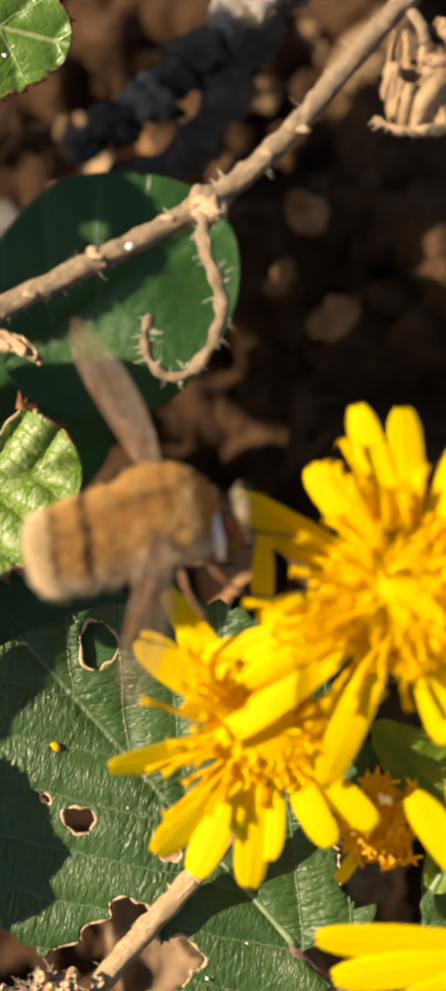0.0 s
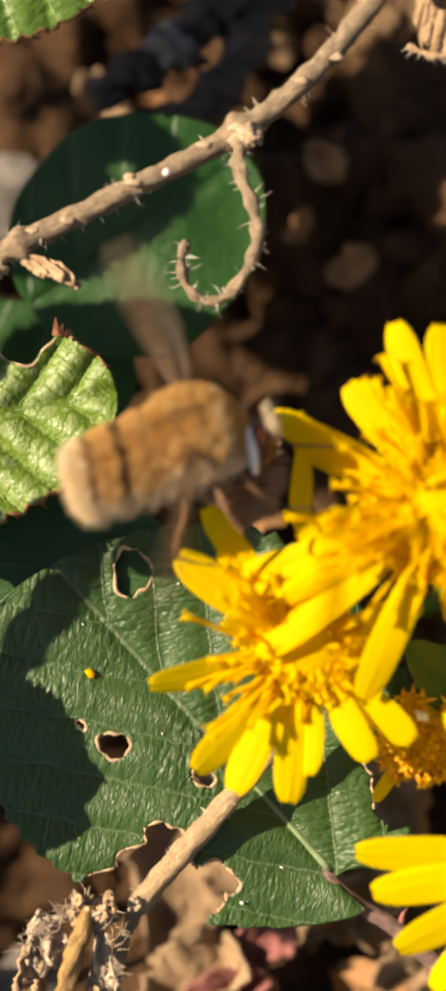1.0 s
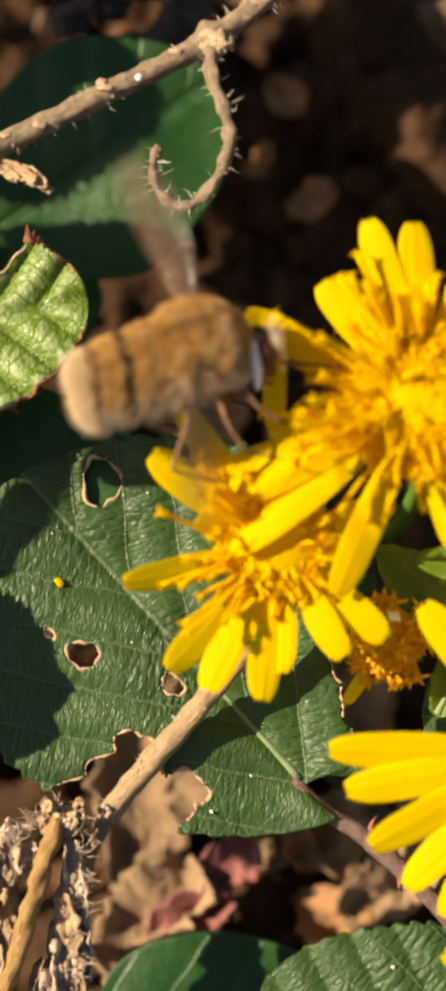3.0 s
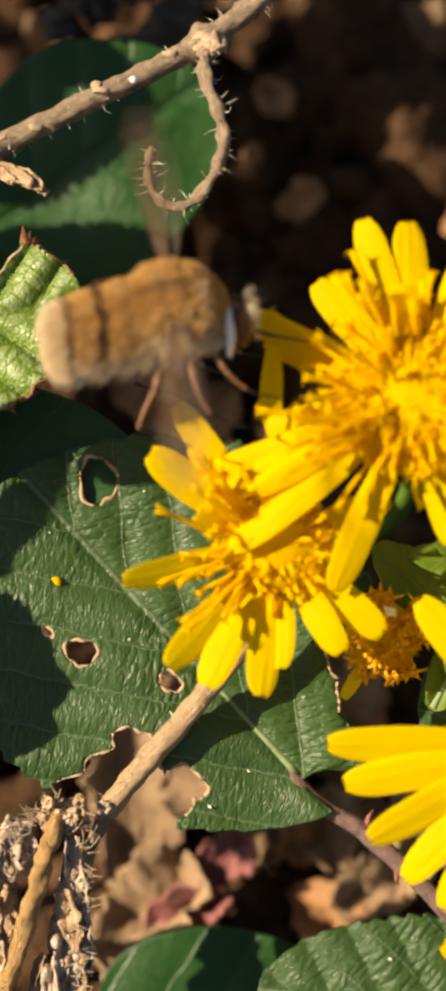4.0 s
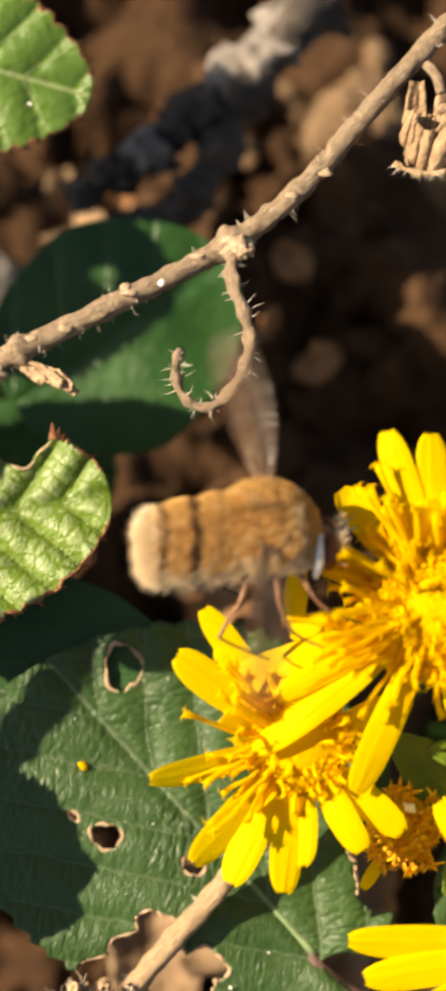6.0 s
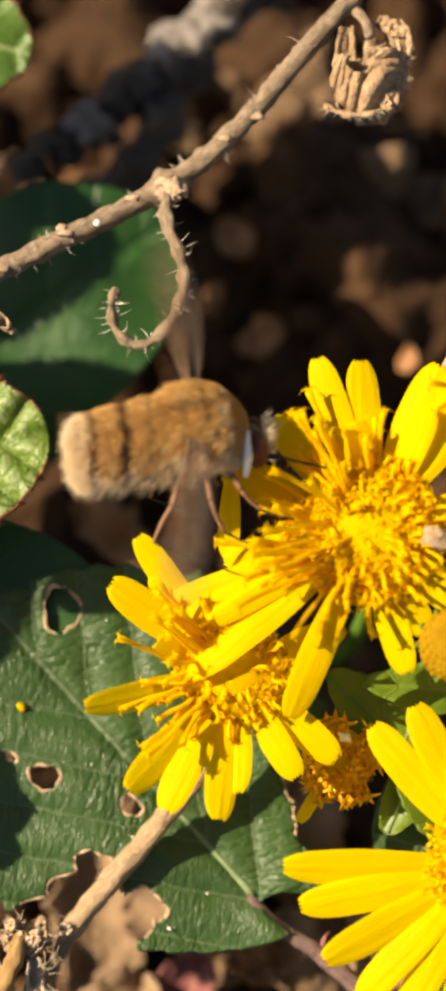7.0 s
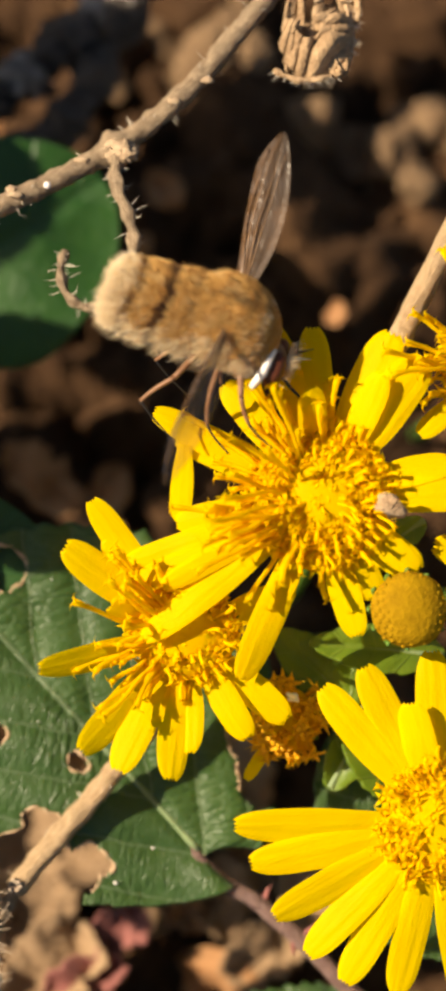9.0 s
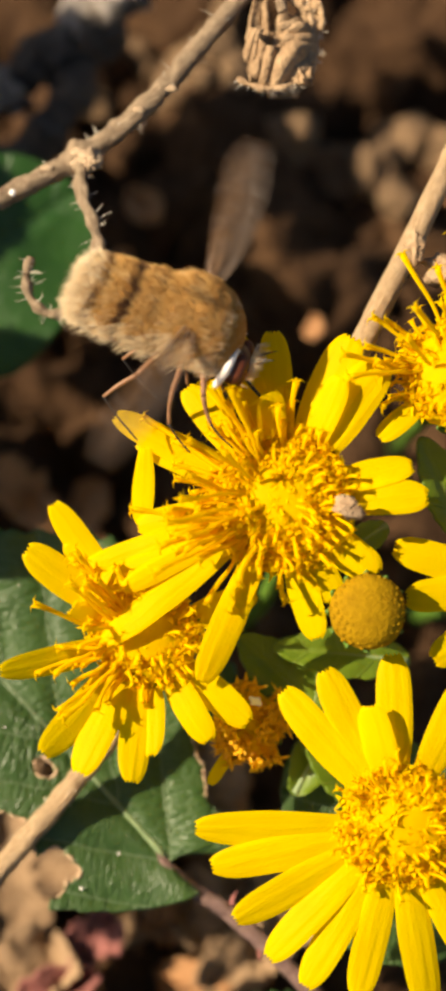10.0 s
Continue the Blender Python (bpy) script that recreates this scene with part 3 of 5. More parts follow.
    build_leaf("round_leaf", at(-23.0, 0.8, -4.7, (15.0, -1.6, 0.0), (0.05, 0.06, 1)), under, SMOOTH_LEAF,
               "smooth green leaf beneath the bramble leaves", group="smooth leaves", ns=70, nr=50)
    # leaves at the lower edge and behind the flowers
    lr = Blade(16.0, 5.6, 5.6, 0.8, 0.55, 17, 0.07, 0.34, 2.9, 0.7, 0.04, 0.02, 0.6, 15.0)
    build_leaf("bramble_leaf", at(17.0, -31.0, -7.5, (-15.2, 2.2, 0.2), (0, 0.1, 1)), lr, BIG_LEAF,
               "dark green toothed bramble leaf near the earth", edge=None, ns=100, nr=60)
    behind = Blade(15.0, 6.0, 6.0, 0.8, 0.55, 15, 0.07, 0.34, 2.9, 0.7, 0.04, 0.02, 0.6, 17.0)
    build_leaf("bramble_leaf", at(20.5, -21.5, -4.0, (-9.2, 11.5, 0.0), (0.1, 0.0, 1)), behind, BIG_LEAF,
               "dark green wrinkled leaf behind the yellow flowers", edge=None, ns=100, nr=60)
    green = Blade(14.0, 4.6, 4.6, 0.85, 0.5, 3, 0.0, 0.1, 3.4, 0.6, 0.02, 0.02, 0.5, 19.0)
    build_leaf("round_leaf", at(-8.0, -30.6, -12.0, (13.0, 0.4, 0), (0, 0, 1)), green, SMOOTH_LEAF,
               "small smooth green leaf low over the earth", group="smooth leaves", ns=60, nr=40)


# ---- twigs and stalks ----
def hairs_on(path, radius, count, length, seed, lean=0.3):
    bm = bmesh.new()
    rng = random.Random(seed)
    for _ in range(count):
        i = rng.randrange(1, len(path) - 1)
        p = path[i].lerp(path[i + 1], rng.random())
        d = (path[i + 1] - path[i]).normalized()
        o = Vector((rng.gauss(0, 1), rng.gauss(0, 1), rng.gauss(0, 1)))
        o = (o - d * o.dot(d)).normalized()
        spike(bm, p + o * radius * 0.85, o + d * lean * rng.uniform(-1, 1), length * rng.uniform(0.3, 1.4), 0.03,
              Vector((rng.uniform(-0.3, 0.3), rng.uniform(-0.3, 0.3), rng.uniform(-0.2, 0.2))))
    return bm


def build_twig():
    root = thing("dry_twig", at(0, 0, 0), "dry brown hairy twig with a curled side shoot", "twig")
    path = spline([(-34, 7.4, -1.0), (-24, 11.4, -0.6), (-16.2, 15.0, -0.2), (-11.8, 17.1, 0.1), (-6.7, 19.6, 0.2), (-1.3, 22.5, -0.4), (2.7, 25.7, -0.1),
                   (7.6, 31.3, 0.2), (13.0, 36.8, 0.0), (22, 45, -1.5), (34, 57, -3.0)], 12)

    def radius(t):
        r = 0.60 - 0.07 * t
        for c, a in ((0.28, 0.35), (0.5, 0.45)):
            r += a * math.exp(-((t - c) / 0.012) ** 2)
        return r

    bm = bmesh.new()
    fine = [path[i // 3].lerp(path[min(i // 3 + 1, len(path) - 1)], (i % 3) / 3) for i in range(3 * len(path) - 2)]
    tube(bm, fine, radius, 30, 0.2)
    for vert in bm.verts:
        # fibres and torn skin
        c = Vector((vert.co.x * 0.78 + vert.co.y * 0.5, (vert.co.y * 0.82 - vert.co.x * 0.5) * 3.2, vert.co.z * 3.2))
        vert.co += Vector((-0.45, 0.75, 0.5)) * 0.10 * noise.fractal(c * 1.9, 0.7, 2.2, 4)
    part("stem", bm, TWIG, root)
    bm = bmesh.new()
    lump(bm, (-1.0, 22.2, 0.25), 0.85, 0.75, 0.7, 3.0, 0.5, 3, 2.0)
    part("node", bm, TWIG, root, "swollen pale node")
    bm = bmesh.new()
    lump(bm, (-5.0, 20.25, 0.95), 0.2, 0.2, 0.16, 8.0, 0.2, 2)
    part("white_speck", bm, WHITE_BAND, root, "small white speck on the bark")
    rng = random.Random(44)
    for k in range(9):
        # torn scales of bark standing off the stem
        i = rng.randrange(30, len(path) - 30)
        d = (path[i + 1] - path[i]).normalized()
        o = Vector((rng.gauss(0, 1), rng.gauss(0, 1), rng.gauss(0.6, 1)))
        o = (o - d * o.dot(d)).normalized()
        bm = bmesh.new()
        lump(bm, path[i] + o * 0.6, 0.4, 0.2, 0.14, k * 2.3, 0.8, 2, 2.0)
        part("bark_scale", bm, TWIG, root)
    for c, r in (((-15.0, 15.6, 0.3), 0.85), ((-14.0, 15.4, 0.5), 0.6), ((-0.6, 22.0, 0.7), 0.5)):
        bm = bmesh.new()
        lump(bm, c, r, r * 0.8, r * 0.7, r * 9, 0.8, 3, 2.0)
        part("node", bm, TWIG, root, "swollen pale node")
    part("hair", hairs_on(path, 0.66, 150, 0.6, 4), HAIR, root, "short pale hairs", smooth=False)["kind"] = "stuff"
    curl = spline([(-1.1, 22.0, 0.3), (-1.3, 20.7, 0.6), (-0.75, 19.0, 0.8), (-0.25, 17.4, 0.9), (-0.55, 15.8, 0.8), (-1.5, 14.3, 0.6), (-2.7, 13.6, 0.4),
                   (-3.8, 14.2, 0.3), (-4.3, 15.5, 0.3), (-4.0, 16.8, 0.4)], 9)
    bm = bmesh.new()
    tube(bm, curl, lambda t: 0.40 - 0.16 * t + 0.07 * math.sin(t * 60), 12, 0.5)
    side = part("side_shoot", bm, TWIG, root, "curled hooked side shoot")
    part("shoot_hair", hairs_on(curl, 0.33, 90, 0.6, 6), HAIR, side, smooth=False)["kind"] = "stuff"


def hooded_leaf():
    """A withered leaf hanging from the twig, rolled into a wrinkled pouch with a bristly rim."""
    root = thing("withered_leaf", at(9.4, 31.4, 0.2), "crumpled dry brown leaf hanging like a pouch on the twig", "dead leaf", "withered leaves on the twig")
    rng = random.Random(3)
    bm = bmesh.new()
    tube(bm, spline([(-0.2, 0.6, 0.0), (0.3, -0.1, 0.6), (0.5, -1.0, 0.9)], 6), 0.3, 8, 0.3)
    part("petiole", bm, TWIG, root)
    # board places relative to the root at (9.4, 31.4, 0.2)
    for k, (x, y, z, dx, dy, dz, ln, wd, bend) in enumerate(((-0.75, -0.3, 0.5, -0.05, -1, 0.0, 4.7, 0.8, 0.0), (1.2, -0.9, 0.3, -0.02, -1, 0.05, 4.2, 1.5, 0.05), (0.4, -2.0, 0.5, 0.12, -1, 0.0, 3.2, 1.4, 0.0),
                                                             (1.9, -0.4, -0.1, -0.02, -1, -0.05, 4.4, 0.9, -0.1), (-0.4, -3.0, 0.7, 0.1, -1, 0.0, 2.2, 1.1, 0.0), (0.5, -2.9, 0.8, 0.5, -1, 0.1, 2.5, 0.6, 0.1),
                                                             (1.4, -2.0, 0.8, 0.1, -1, 0.1, 3.0, 0.7, 0.1), (0.4, -1.6, -0.7, 0.05, -1, -0.1, 3.8, 2.3, 0.0), (1.9, 0.0, 0.4, 0.3, -1, 0.1, 2.2, 0.8, 0.0), (0.9, 0.1, 0.3, 0.9, -0.5, 0.1, 1.8, 0.6, 0.0))):
        bract_sheet(root, (x, y, z), (dx, dy, dz), ln, wd, 210 + k, DRY if k in (1, 6) else WITHERED, 0.5, bend, 0.3)
    # wrinkled cup that wraps the folds, open towards the upper side
    bm = bmesh.new()
    nt, nr = 72, 16
    grid = []
    for i in range(nt + 1):
        g = math.radians(-215 + 275 * i / nt)
        row = []
        for j in range(nr + 1):
            r = 0.3 + 0.7 * j / nr
            f = 1 - j / nr
            fx, fy = 1.95 * r * math.cos(g), 2.1 * r * math.sin(g)
            fold = 1.1 * abs(noise.noise(Vector(((fx * 0.8 - fy * 0.6) * 1.3, (fx * 0.6 + fy * 0.8) * 0.45, 4)))) + 0.35 * noise.noise(Vector(((fx * 0.8 - fy * 0.6) * 3.0, (fx * 0.6 + fy * 0.8) * 1.0, 8)))
            row.append(bm.verts.new((0.35 + 1.95 * r * math.cos(g) - 0.5 * f, -3.2 + 2.1 * r * math.sin(g) + 0.7 * f, 0.25 + 1.1 * math.sqrt(max(0.0, 1.02 - r * r)) + fold)))
        grid.append(row)
    for i in range(nt):
        for j in range(nr):
            bm.faces.new((grid[i][j], grid[i + 1][j], grid[i + 1][j + 1], grid[i][j + 1]))
    ob = part("leaf_cup", bm, WITHERED, root)
    mod = ob.modifiers.new("thickness", "SOLIDIFY")
    mod.thickness = 0.00014
    rim = spline([(-2.0, -4.75, 0.7), (-1.3, -5.1, 0.9), (-0.3, -5.35, 1.0), (0.7, -5.2, 1.0), (1.6, -4.7, 0.9), (2.2, -3.6, 0.7), (2.4, -2.3, 0.5), (2.2, -1.2, 0.3), (1.4, -0.3, 0.2)], 8)
    bm = bmesh.new()
    tube(bm, rim, lambda t: 0.16 + 0.06 * math.sin(t * 40), 8, 0.6)
    part("rim", bm, DRY, root, "pale curled rim")
    bm = bmesh.new()
    for _ in range(85):
        p = rng.choice(rim)
        d = (p - Vector((0.3, -2.6, 0.4))).normalized()
        spike(bm, p, d + Vector((rng.gauss(0.1, 0.45), rng.gauss(-0.2, 0.45), rng.gauss(0, 0.4))), rng.uniform(0.3, 0.8), 0.035)
    part("bristle", bm, HAIR, root, smooth=False)["kind"] = "stuff"
    return root


def build_stalks():
    # dry straw stalk that carries the lower flowers
    root = thing("dry_stalk", at(0, 0, 0), "straw-coloured broken dry stalk under the flowers", "stalk")
    path = spline([(-6.9, -18.4, -3.0), (-4.2, -15.2, -2.6), (-1.5, -12.0, -2.1), (2.5, -7.2, -1.2), (6.5, -3.0, -1.2)], 10)
    bm = bmesh.new()
    tube(bm, path, lambda t: 0.64 - 0.1 * t, 14, 0.3)
    part("stem", bm, STRAW, root)
    part("hair", hairs_on(path, 0.66, 26, 0.6, 9), HAIR, root, smooth=False)["kind"] = "stuff"
    path = spline([(-6.6, -18.0, -3.2), (-7.8, -20.4, -5.0), (-8.8, -24, -9), (-9.5, -29, -17), (-9.6, -32, -26)], 8)
    bm = bmesh.new()
    tube(bm, path, 0.42, 10, 0.4)
    part("lower_stem", bm, TWIG, root, "thin dark lower part")
    # stalk at the far side of the upper flower
    root = thing("dry_stalk", at(0, 0, 0), "tan dry stalk beside the yellow flowers", "stalk")
    path = spline([(28, 40.5, 2.0), (18.5, 20.9, 2.6), (13.8, 11.2, 2.2), (12.2, 7.6, 0.4), (11.4, 5.0, -5.0), (11.2, 4.0, -14), (11, 3, -28)], 10)
    bm = bmesh.new()
    tube(bm, path, lambda t: 0.62 + 0.1 * t, 14, 0.25)
    part("stem", bm, STRAW, root)
    bm = bmesh.new()
    lump(bm, (17.0, 17.0, 3.0), 0.5, 1.0, 0.4, 4.0, 0.6, 3, 1.5)
    part("withered_bract", bm, DRY, root)
    bm = bmesh.new()
    lump(bm, (18.6, 15.9, 2.4), 1.1, 0.9, 0.5, 6.0, 0.7, 3, 1.5)
    part("withered_bract", bm, DRY, root)
    # unseen broken stalk beyond the bramble leaves, added to shade a strip of the wrinkled one
    root = thing("dry_stalk", at(0, 0, 0), "unseen broken dry stalk added to cast a shadow strip on the wrinkled leaf", "stalk")
    bm = bmesh.new()
    tube(bm, spline([(-33.5, 19.2, 14.5), (-35.0, 15.9, 14.5), (-37.0, 11.2, 14.3), (-40, 4, 10), (-43, -4, 0), (-46, -12, -26)], 8), 0.62, 12, 0.3)
    part("stem", bm, TWIG, root)
    # straw stalk half under the large leaf
    root = thing("dry_stalk", at(0, 0, 0), "short straw-coloured dry stalk half under the large leaf", "stalk")
    path = spline([(-11.6, -7.6, -6.8), (-14.2, -11.0, -6.0), (-16.8, -14.4, -5.8), (-20.0, -18.4, -8.0), (-24, -23, -15), (-27, -27, -28)], 8)
    bm = bmesh.new()
    tube(bm, path, lambda t: 0.6 - 0.1 * t, 12, 0.3)
    part("stem", bm, STRAW, root)
    part("hair", hairs_on(path, 0.6, 40, 0.5, 19), HAIR, root, smooth=False)["kind"] = "stuff"
    # purple bramble cane with prickles
    root = thing("bramble_cane", at(0, 0, 0), "purplish bramble cane with small prickles", "stem")
    path = spline([(2.2, -15.4, -4.5), (3.4, -16.9, -4.3), (5.0, -18.4, -4.4), (7.4, -20.0, -4.6), (11.3, -23.8, -5.0), (16, -29, -7), (22, -36, -12), (28, -44, -24)], 10)
    bm = bmesh.new()
    tube(bm, path, lambda t: 0.24 + 0.27 * min(1, t * 2.4), 12, 0.25)
    part("stem", bm, PURPLE, root)
    rng = random.Random(5)
    for k, (i, d) in enumerate(((29, (0.2, 1, 0.3)), (34, (-0.1, -1, 0.3)), (35, (0.6, 0.8, 0.4)), (43, (-0.3, -1, 0.2)))):
        bm = bmesh.new()
        spike(bm, path[i] + Vector(d).normalized() * 0.5, Vector(d), 0.95, 0.24, Vector((0.25, 0.1, 0)))
        part("prickle", bm, LITTER_PINK, root, "reddish hooked prickle")


def bract_sheet(root, start, d, length, wide, seed, material, crumple=0.45, arch=0.2, face=0.5):
    """A crumpled, arched, narrow dry bract."""
    rng = random.Random(seed)
    bm = bmesh.new()
    nx, ny = 16, 8
    start, d = Vector(start), Vector(d).normalized()
    e = d.cross(Vector((rng.uniform(-face, face), rng.uniform(-0.3, 0.3), 1))).normalized()
    n = d.cross(e)
    rows = []
    for i in range(nx + 1):
        s = i / nx
        w = wide * (0.35 + 0.65 * math.sin(math.pi * min(1, 0.15 + s * 0.8))) * (1 + 0.3 * noise.noise(Vector((s * 6, seed, 1))))
        row = []
        for j in range(ny + 1):
            q = 2 * j / ny - 1
            p = start + d * length * s + e * w * q * 0.8 + n * (0.55 * w * (1 - q * q) - arch * length * s * s + crumple * wide * noise.noise(Vector((s * 5, q * 2.5, seed * 2.0))))
            row.append(bm.verts.new(p))
        rows.append(row)
    for i in range(nx):
        for j in range(ny):
            bm.faces.new((rows[i][j], rows[i + 1][j], rows[i + 1][j + 1], rows[i][j + 1]))
    ob = part("withered_bract", bm, material, root)
    mod = ob.modifiers.new("thickness", "SOLIDIFY")
    mod.thickness = 0.00015


def build_dead_head():
    """The withered hairy flower head low beside the big leaf."""
    root = thing("dead_flower_head", at(-10.4, -22.5, -1.6), "withered brown flower head with pale bracts and curled hairs", "dead flower")
    rng = random.Random(12)
    bm = bmesh.new()
    tube(bm, spline([(1.2, 4.4, 0.2), (0.3, 1.5, 0.9), (-0.9, -2.7, 0.9), (-2.0, -6, 0), (-2.5, -10, -6), (-2, -13, -25)], 10), lambda t: 0.52 - 0.08 * t, 14, 0.6)
    part("stem", bm, GOLDEN_STRAW, root, "golden dry stem")
    for x, y, z, rx, ry, sd in ((1.3, 3.9, 0.1, 1.1, 1.0, 3), (-1.2, 2.3, -0.2, 0.95, 1.6, 5), (-2.0, -1.4, -0.5, 1.0, 2.4, 7), (1.6, -2.2, -0.6, 1.0, 3.4, 9), (-2.8, -5.0, -0.9, 1.0, 2.6, 11), (0.6, -6.8, -1.2, 1.3, 3.0, 13)):
        bm = bmesh.new()
        lump(bm, (x, y, z), rx, ry, 0.6, sd, 0.35, 4, 1.6)
        for vert in bm.verts:
            vert.co += Vector((0.3, 0.15, 0.45)) * noise.fractal(Vector((vert.co.x * 2.4, vert.co.y * 0.8, vert.co.z * 2.4 + sd)), 0.7, 2.2, 4)
        part("bract_cushion", bm, DRY if sd in (3, 7, 13) else PALE_BRACT, root, "matted withered bracts")
    # pale torn bracts hanging down both sides of the stem
    for k, (x, y, z, dx, ln, wd) in enumerate(((1.7, 3.0, 0.3, 0.12, 3.2, 0.7), (2.0, 1.4, 0.2, 0.05, 3.6, 0.9), (1.4, 0.2, 0.5, 0.2, 3.4, 0.8), (2.2, -0.8, 0.0, 0.05, 3.8, 0.9), (1.3, -2.2, 0.3, 0.12, 4.0, 0.9), (2.0, -3.4, 0.0, -0.1, 4.2, 1.0),
                                               (0.6, -3.8, 0.4, 0.05, 3.6, 0.7), (-1.2, 3.6, 0.2, -0.3, 2.6, 0.7), (-1.8, 2.2, 0.3, -0.15, 3.2, 0.9), (-2.4, -0.2, 0.1, -0.1, 3.6, 0.9), (-2.2, -2.4, 0.2, -0.2, 3.8, 1.0), (-3.2, -4.4, -0.2, -0.1, 4.0, 1.0), (2.6, -5.6, -0.4, 0.0, 3.6, 0.9))):
        bract_sheet(root, (x, y, z), (dx, -1, rng.uniform(-0.1, 0.05)), ln, wd, 70 + k, (PALE_BRACT, PALE_BRACT, DRY)[k % 3], 0.85, -0.06, 0.6)
    # crumbled cap
    for k in range(26):
        g = rng.uniform(-1.5, 1.5)
        bract_sheet(root, (1.3 + rng.gauss(0, 0.6), rng.uniform(3.6, 4.7), rng.uniform(0.2, 0.9)), (math.sin(g), math.cos(g), rng.uniform(0.0, 0.6)), rng.uniform(0.35, 0.8), rng.uniform(0.25, 0.5), 130 + k, (PALE_BRACT, STRAW, DRY)[k % 3], 0.6)
    # fine curled hairs off the cap, the upper margin and the hanging bracts
    bm = bmesh.new()
    for k in range(150):
        if k < 90:
            f = rng.random()
            p = Vector((1.0 - 3.2 * f, 4.8 - 2.6 * f, 0.3)) + Vector((rng.gauss(0, 0.25), rng.gauss(0, 0.25), rng.uniform(0, 0.6)))
            d = Vector((-0.75 + rng.gauss(0, 0.4), 0.35 + rng.gauss(0, 0.5), 0.3)).normalized()
        else:
            p = Vector((2.2 + rng.gauss(0, 0.3), rng.uniform(-6.5, 4.4), rng.uniform(0.1, 0.8)))
            d = Vector((0.8 + rng.gauss(0, 0.3), rng.gauss(-0.1, 0.6), 0.3)).normalized()
        ln = rng.uniform(0.4, 1.0)
        curl = Vector((-d.y, d.x, 0)) * rng.uniform(-0.7, 0.7)
        tube(bm, [p + d * ln * t + curl * ln * t * t for t in (0, 0.25, 0.5, 0.75, 1.0)], lambda t: 0.032 - 0.02 * t, 4)
    part("hair", bm, PALE_BRACT, root, "fine curled pale hairs", smooth=False)["kind"] = "stuff"


def build_dead_bract():
    """The shrivelled bract under the twig's left node."""
    root = thing("withered_bract_tuft", at(-12.6, 15.9, 0.2), "small shrivelled dry leaf hanging under the twig", "dead leaf", "withered leaves on the twig")
    for k, (x, y, z, dx, dy, ln, wd) in enumerate(((0.0, 0.0, 0.2, 1.0, -0.35, 2.6, 0.55), (1.2, -0.3, 0.3, 1.0, -0.5, 2.0, 0.6), (0.3, -0.1, 0.1, 0.8, -0.7, 1.4, 0.4), (2.4, -1.0, 0.2, 0.8, -0.8, 0.9, 0.3))):
        bract_sheet(root, (x, y, z), (dx, dy, 0.1), ln, wd, 90 + k, DRY)


# ---- flowers ----
def petal_mesh(length, width, arch, twist, seed):
    """A ray floret: grooved strap of even width with a blunt, finely toothed tip, x outward."""
    rng = random.Random(seed)
    bm = bmesh.new()
    uv = bm.loops.layers.uv.verify()
    along = [k / 12 * 0.84 for k in range(12)] + [0.84, 0.88, 0.92, 0.95, 0.975, 0.992, 1.0]
    nx, ny = len(along) - 1, 10
    belly = rng.uniform(0.5, 0.62)
    bend = rng.uniform(-0.05, 0.05) * length
    grid, flat = [], []
    for i, s in enumerate(along):
        hw = width * 0.5 * (0.5 + 0.5 * math.sin(math.pi * 0.5 * min(1.0, s / belly))) * (1 - 0.1 * max(0.0, s - belly) / (1 - belly))
        if s > 0.7:
            hw *= math.sqrt(max(0.0, 1 - ((s - 0.7) / 0.3) ** 2.8 * 0.88))
        row, frow = [], []
        for j in range(ny + 1):
            q = 2 * j / ny - 1
            x = s * length
            if s > 0.97:
                x -= (0.05 + 0.05 * math.cos(q * 3 * math.pi)) * width * (s - 0.97) / 0.03
            y = q * hw + bend * s * s
            z = arch * length * (0.55 * s - s * s) + 0.010 * width * math.cos(q * 3 * math.pi) - 0.05 * width * q * q
            z += (y - bend * s * s) * math.sin(twist * s)
            z += 0.10 * noise.noise(Vector((x * 0.4, y * 0.5, seed)))
            row.append(bm.verts.new((x, y, z)))
            frow.append((x, y))
        grid.append(row)
        flat.append(frow)
    for i in range(nx):
        for j in range(ny):
            f = bm.faces.new((grid[i][j], grid[i + 1][j], grid[i + 1][j + 1], grid[i][j + 1]))
            for lp, k in zip(f.loops, ((i, j), (i + 1, j), (i + 1, j + 1), (i, j + 1))):
                lp[uv].uv = flat[k[0]][k[1]]
    return bm


def floret_mesh(height, seed, open_=True):
    """A disc floret: slim tube, five narrow curled lobes and a forked style."""
    rng = random.Random(seed)
    bm = bmesh.new()
    rings = []
    for z, r in ((0, 0.16), (height * 0.7, 0.2), (height, 0.3 if open_ else 0.26)):
        rings.append([bm.verts.new((r * math.cos(k * 1.2566), r * math.sin(k * 1.2566), z)) for k in range(5)])
    for a, b in zip(rings, rings[1:]):
        for k in range(5):
            bm.faces.new((a[k], a[(k + 1) % 5], b[(k + 1) % 5], b[k]))
    top = rings[-1]
    mid = bm.verts.new((0, 0, height * 1.05))
    for k in range(5):
        g = (k + 0.5) * 1.2566
        out = rng.uniform(0.6, 0.95) if open_ else 0.1
        h = height + (rng.uniform(0.0, 0.35) if open_ else 0.3)
        tip = bm.verts.new((out * math.cos(g), out * math.sin(g), h))
        bm.faces.new((top[k], top[(k + 1) % 5], tip))
        bm.faces.new((top[k], top[(k + 1) % 5], mid))
    if open_:
        for side in (-1, 1):
            d = Vector((0.5 * side + rng.gauss(0, 0.2), rng.gauss(0, 0.3), 1))
            spike(bm, Vector((0, 0, height * 0.85)), d, 0.75, 0.1, Vector((0.5 * side, rng.gauss(0, 0.3), -0.35)))
    return bm


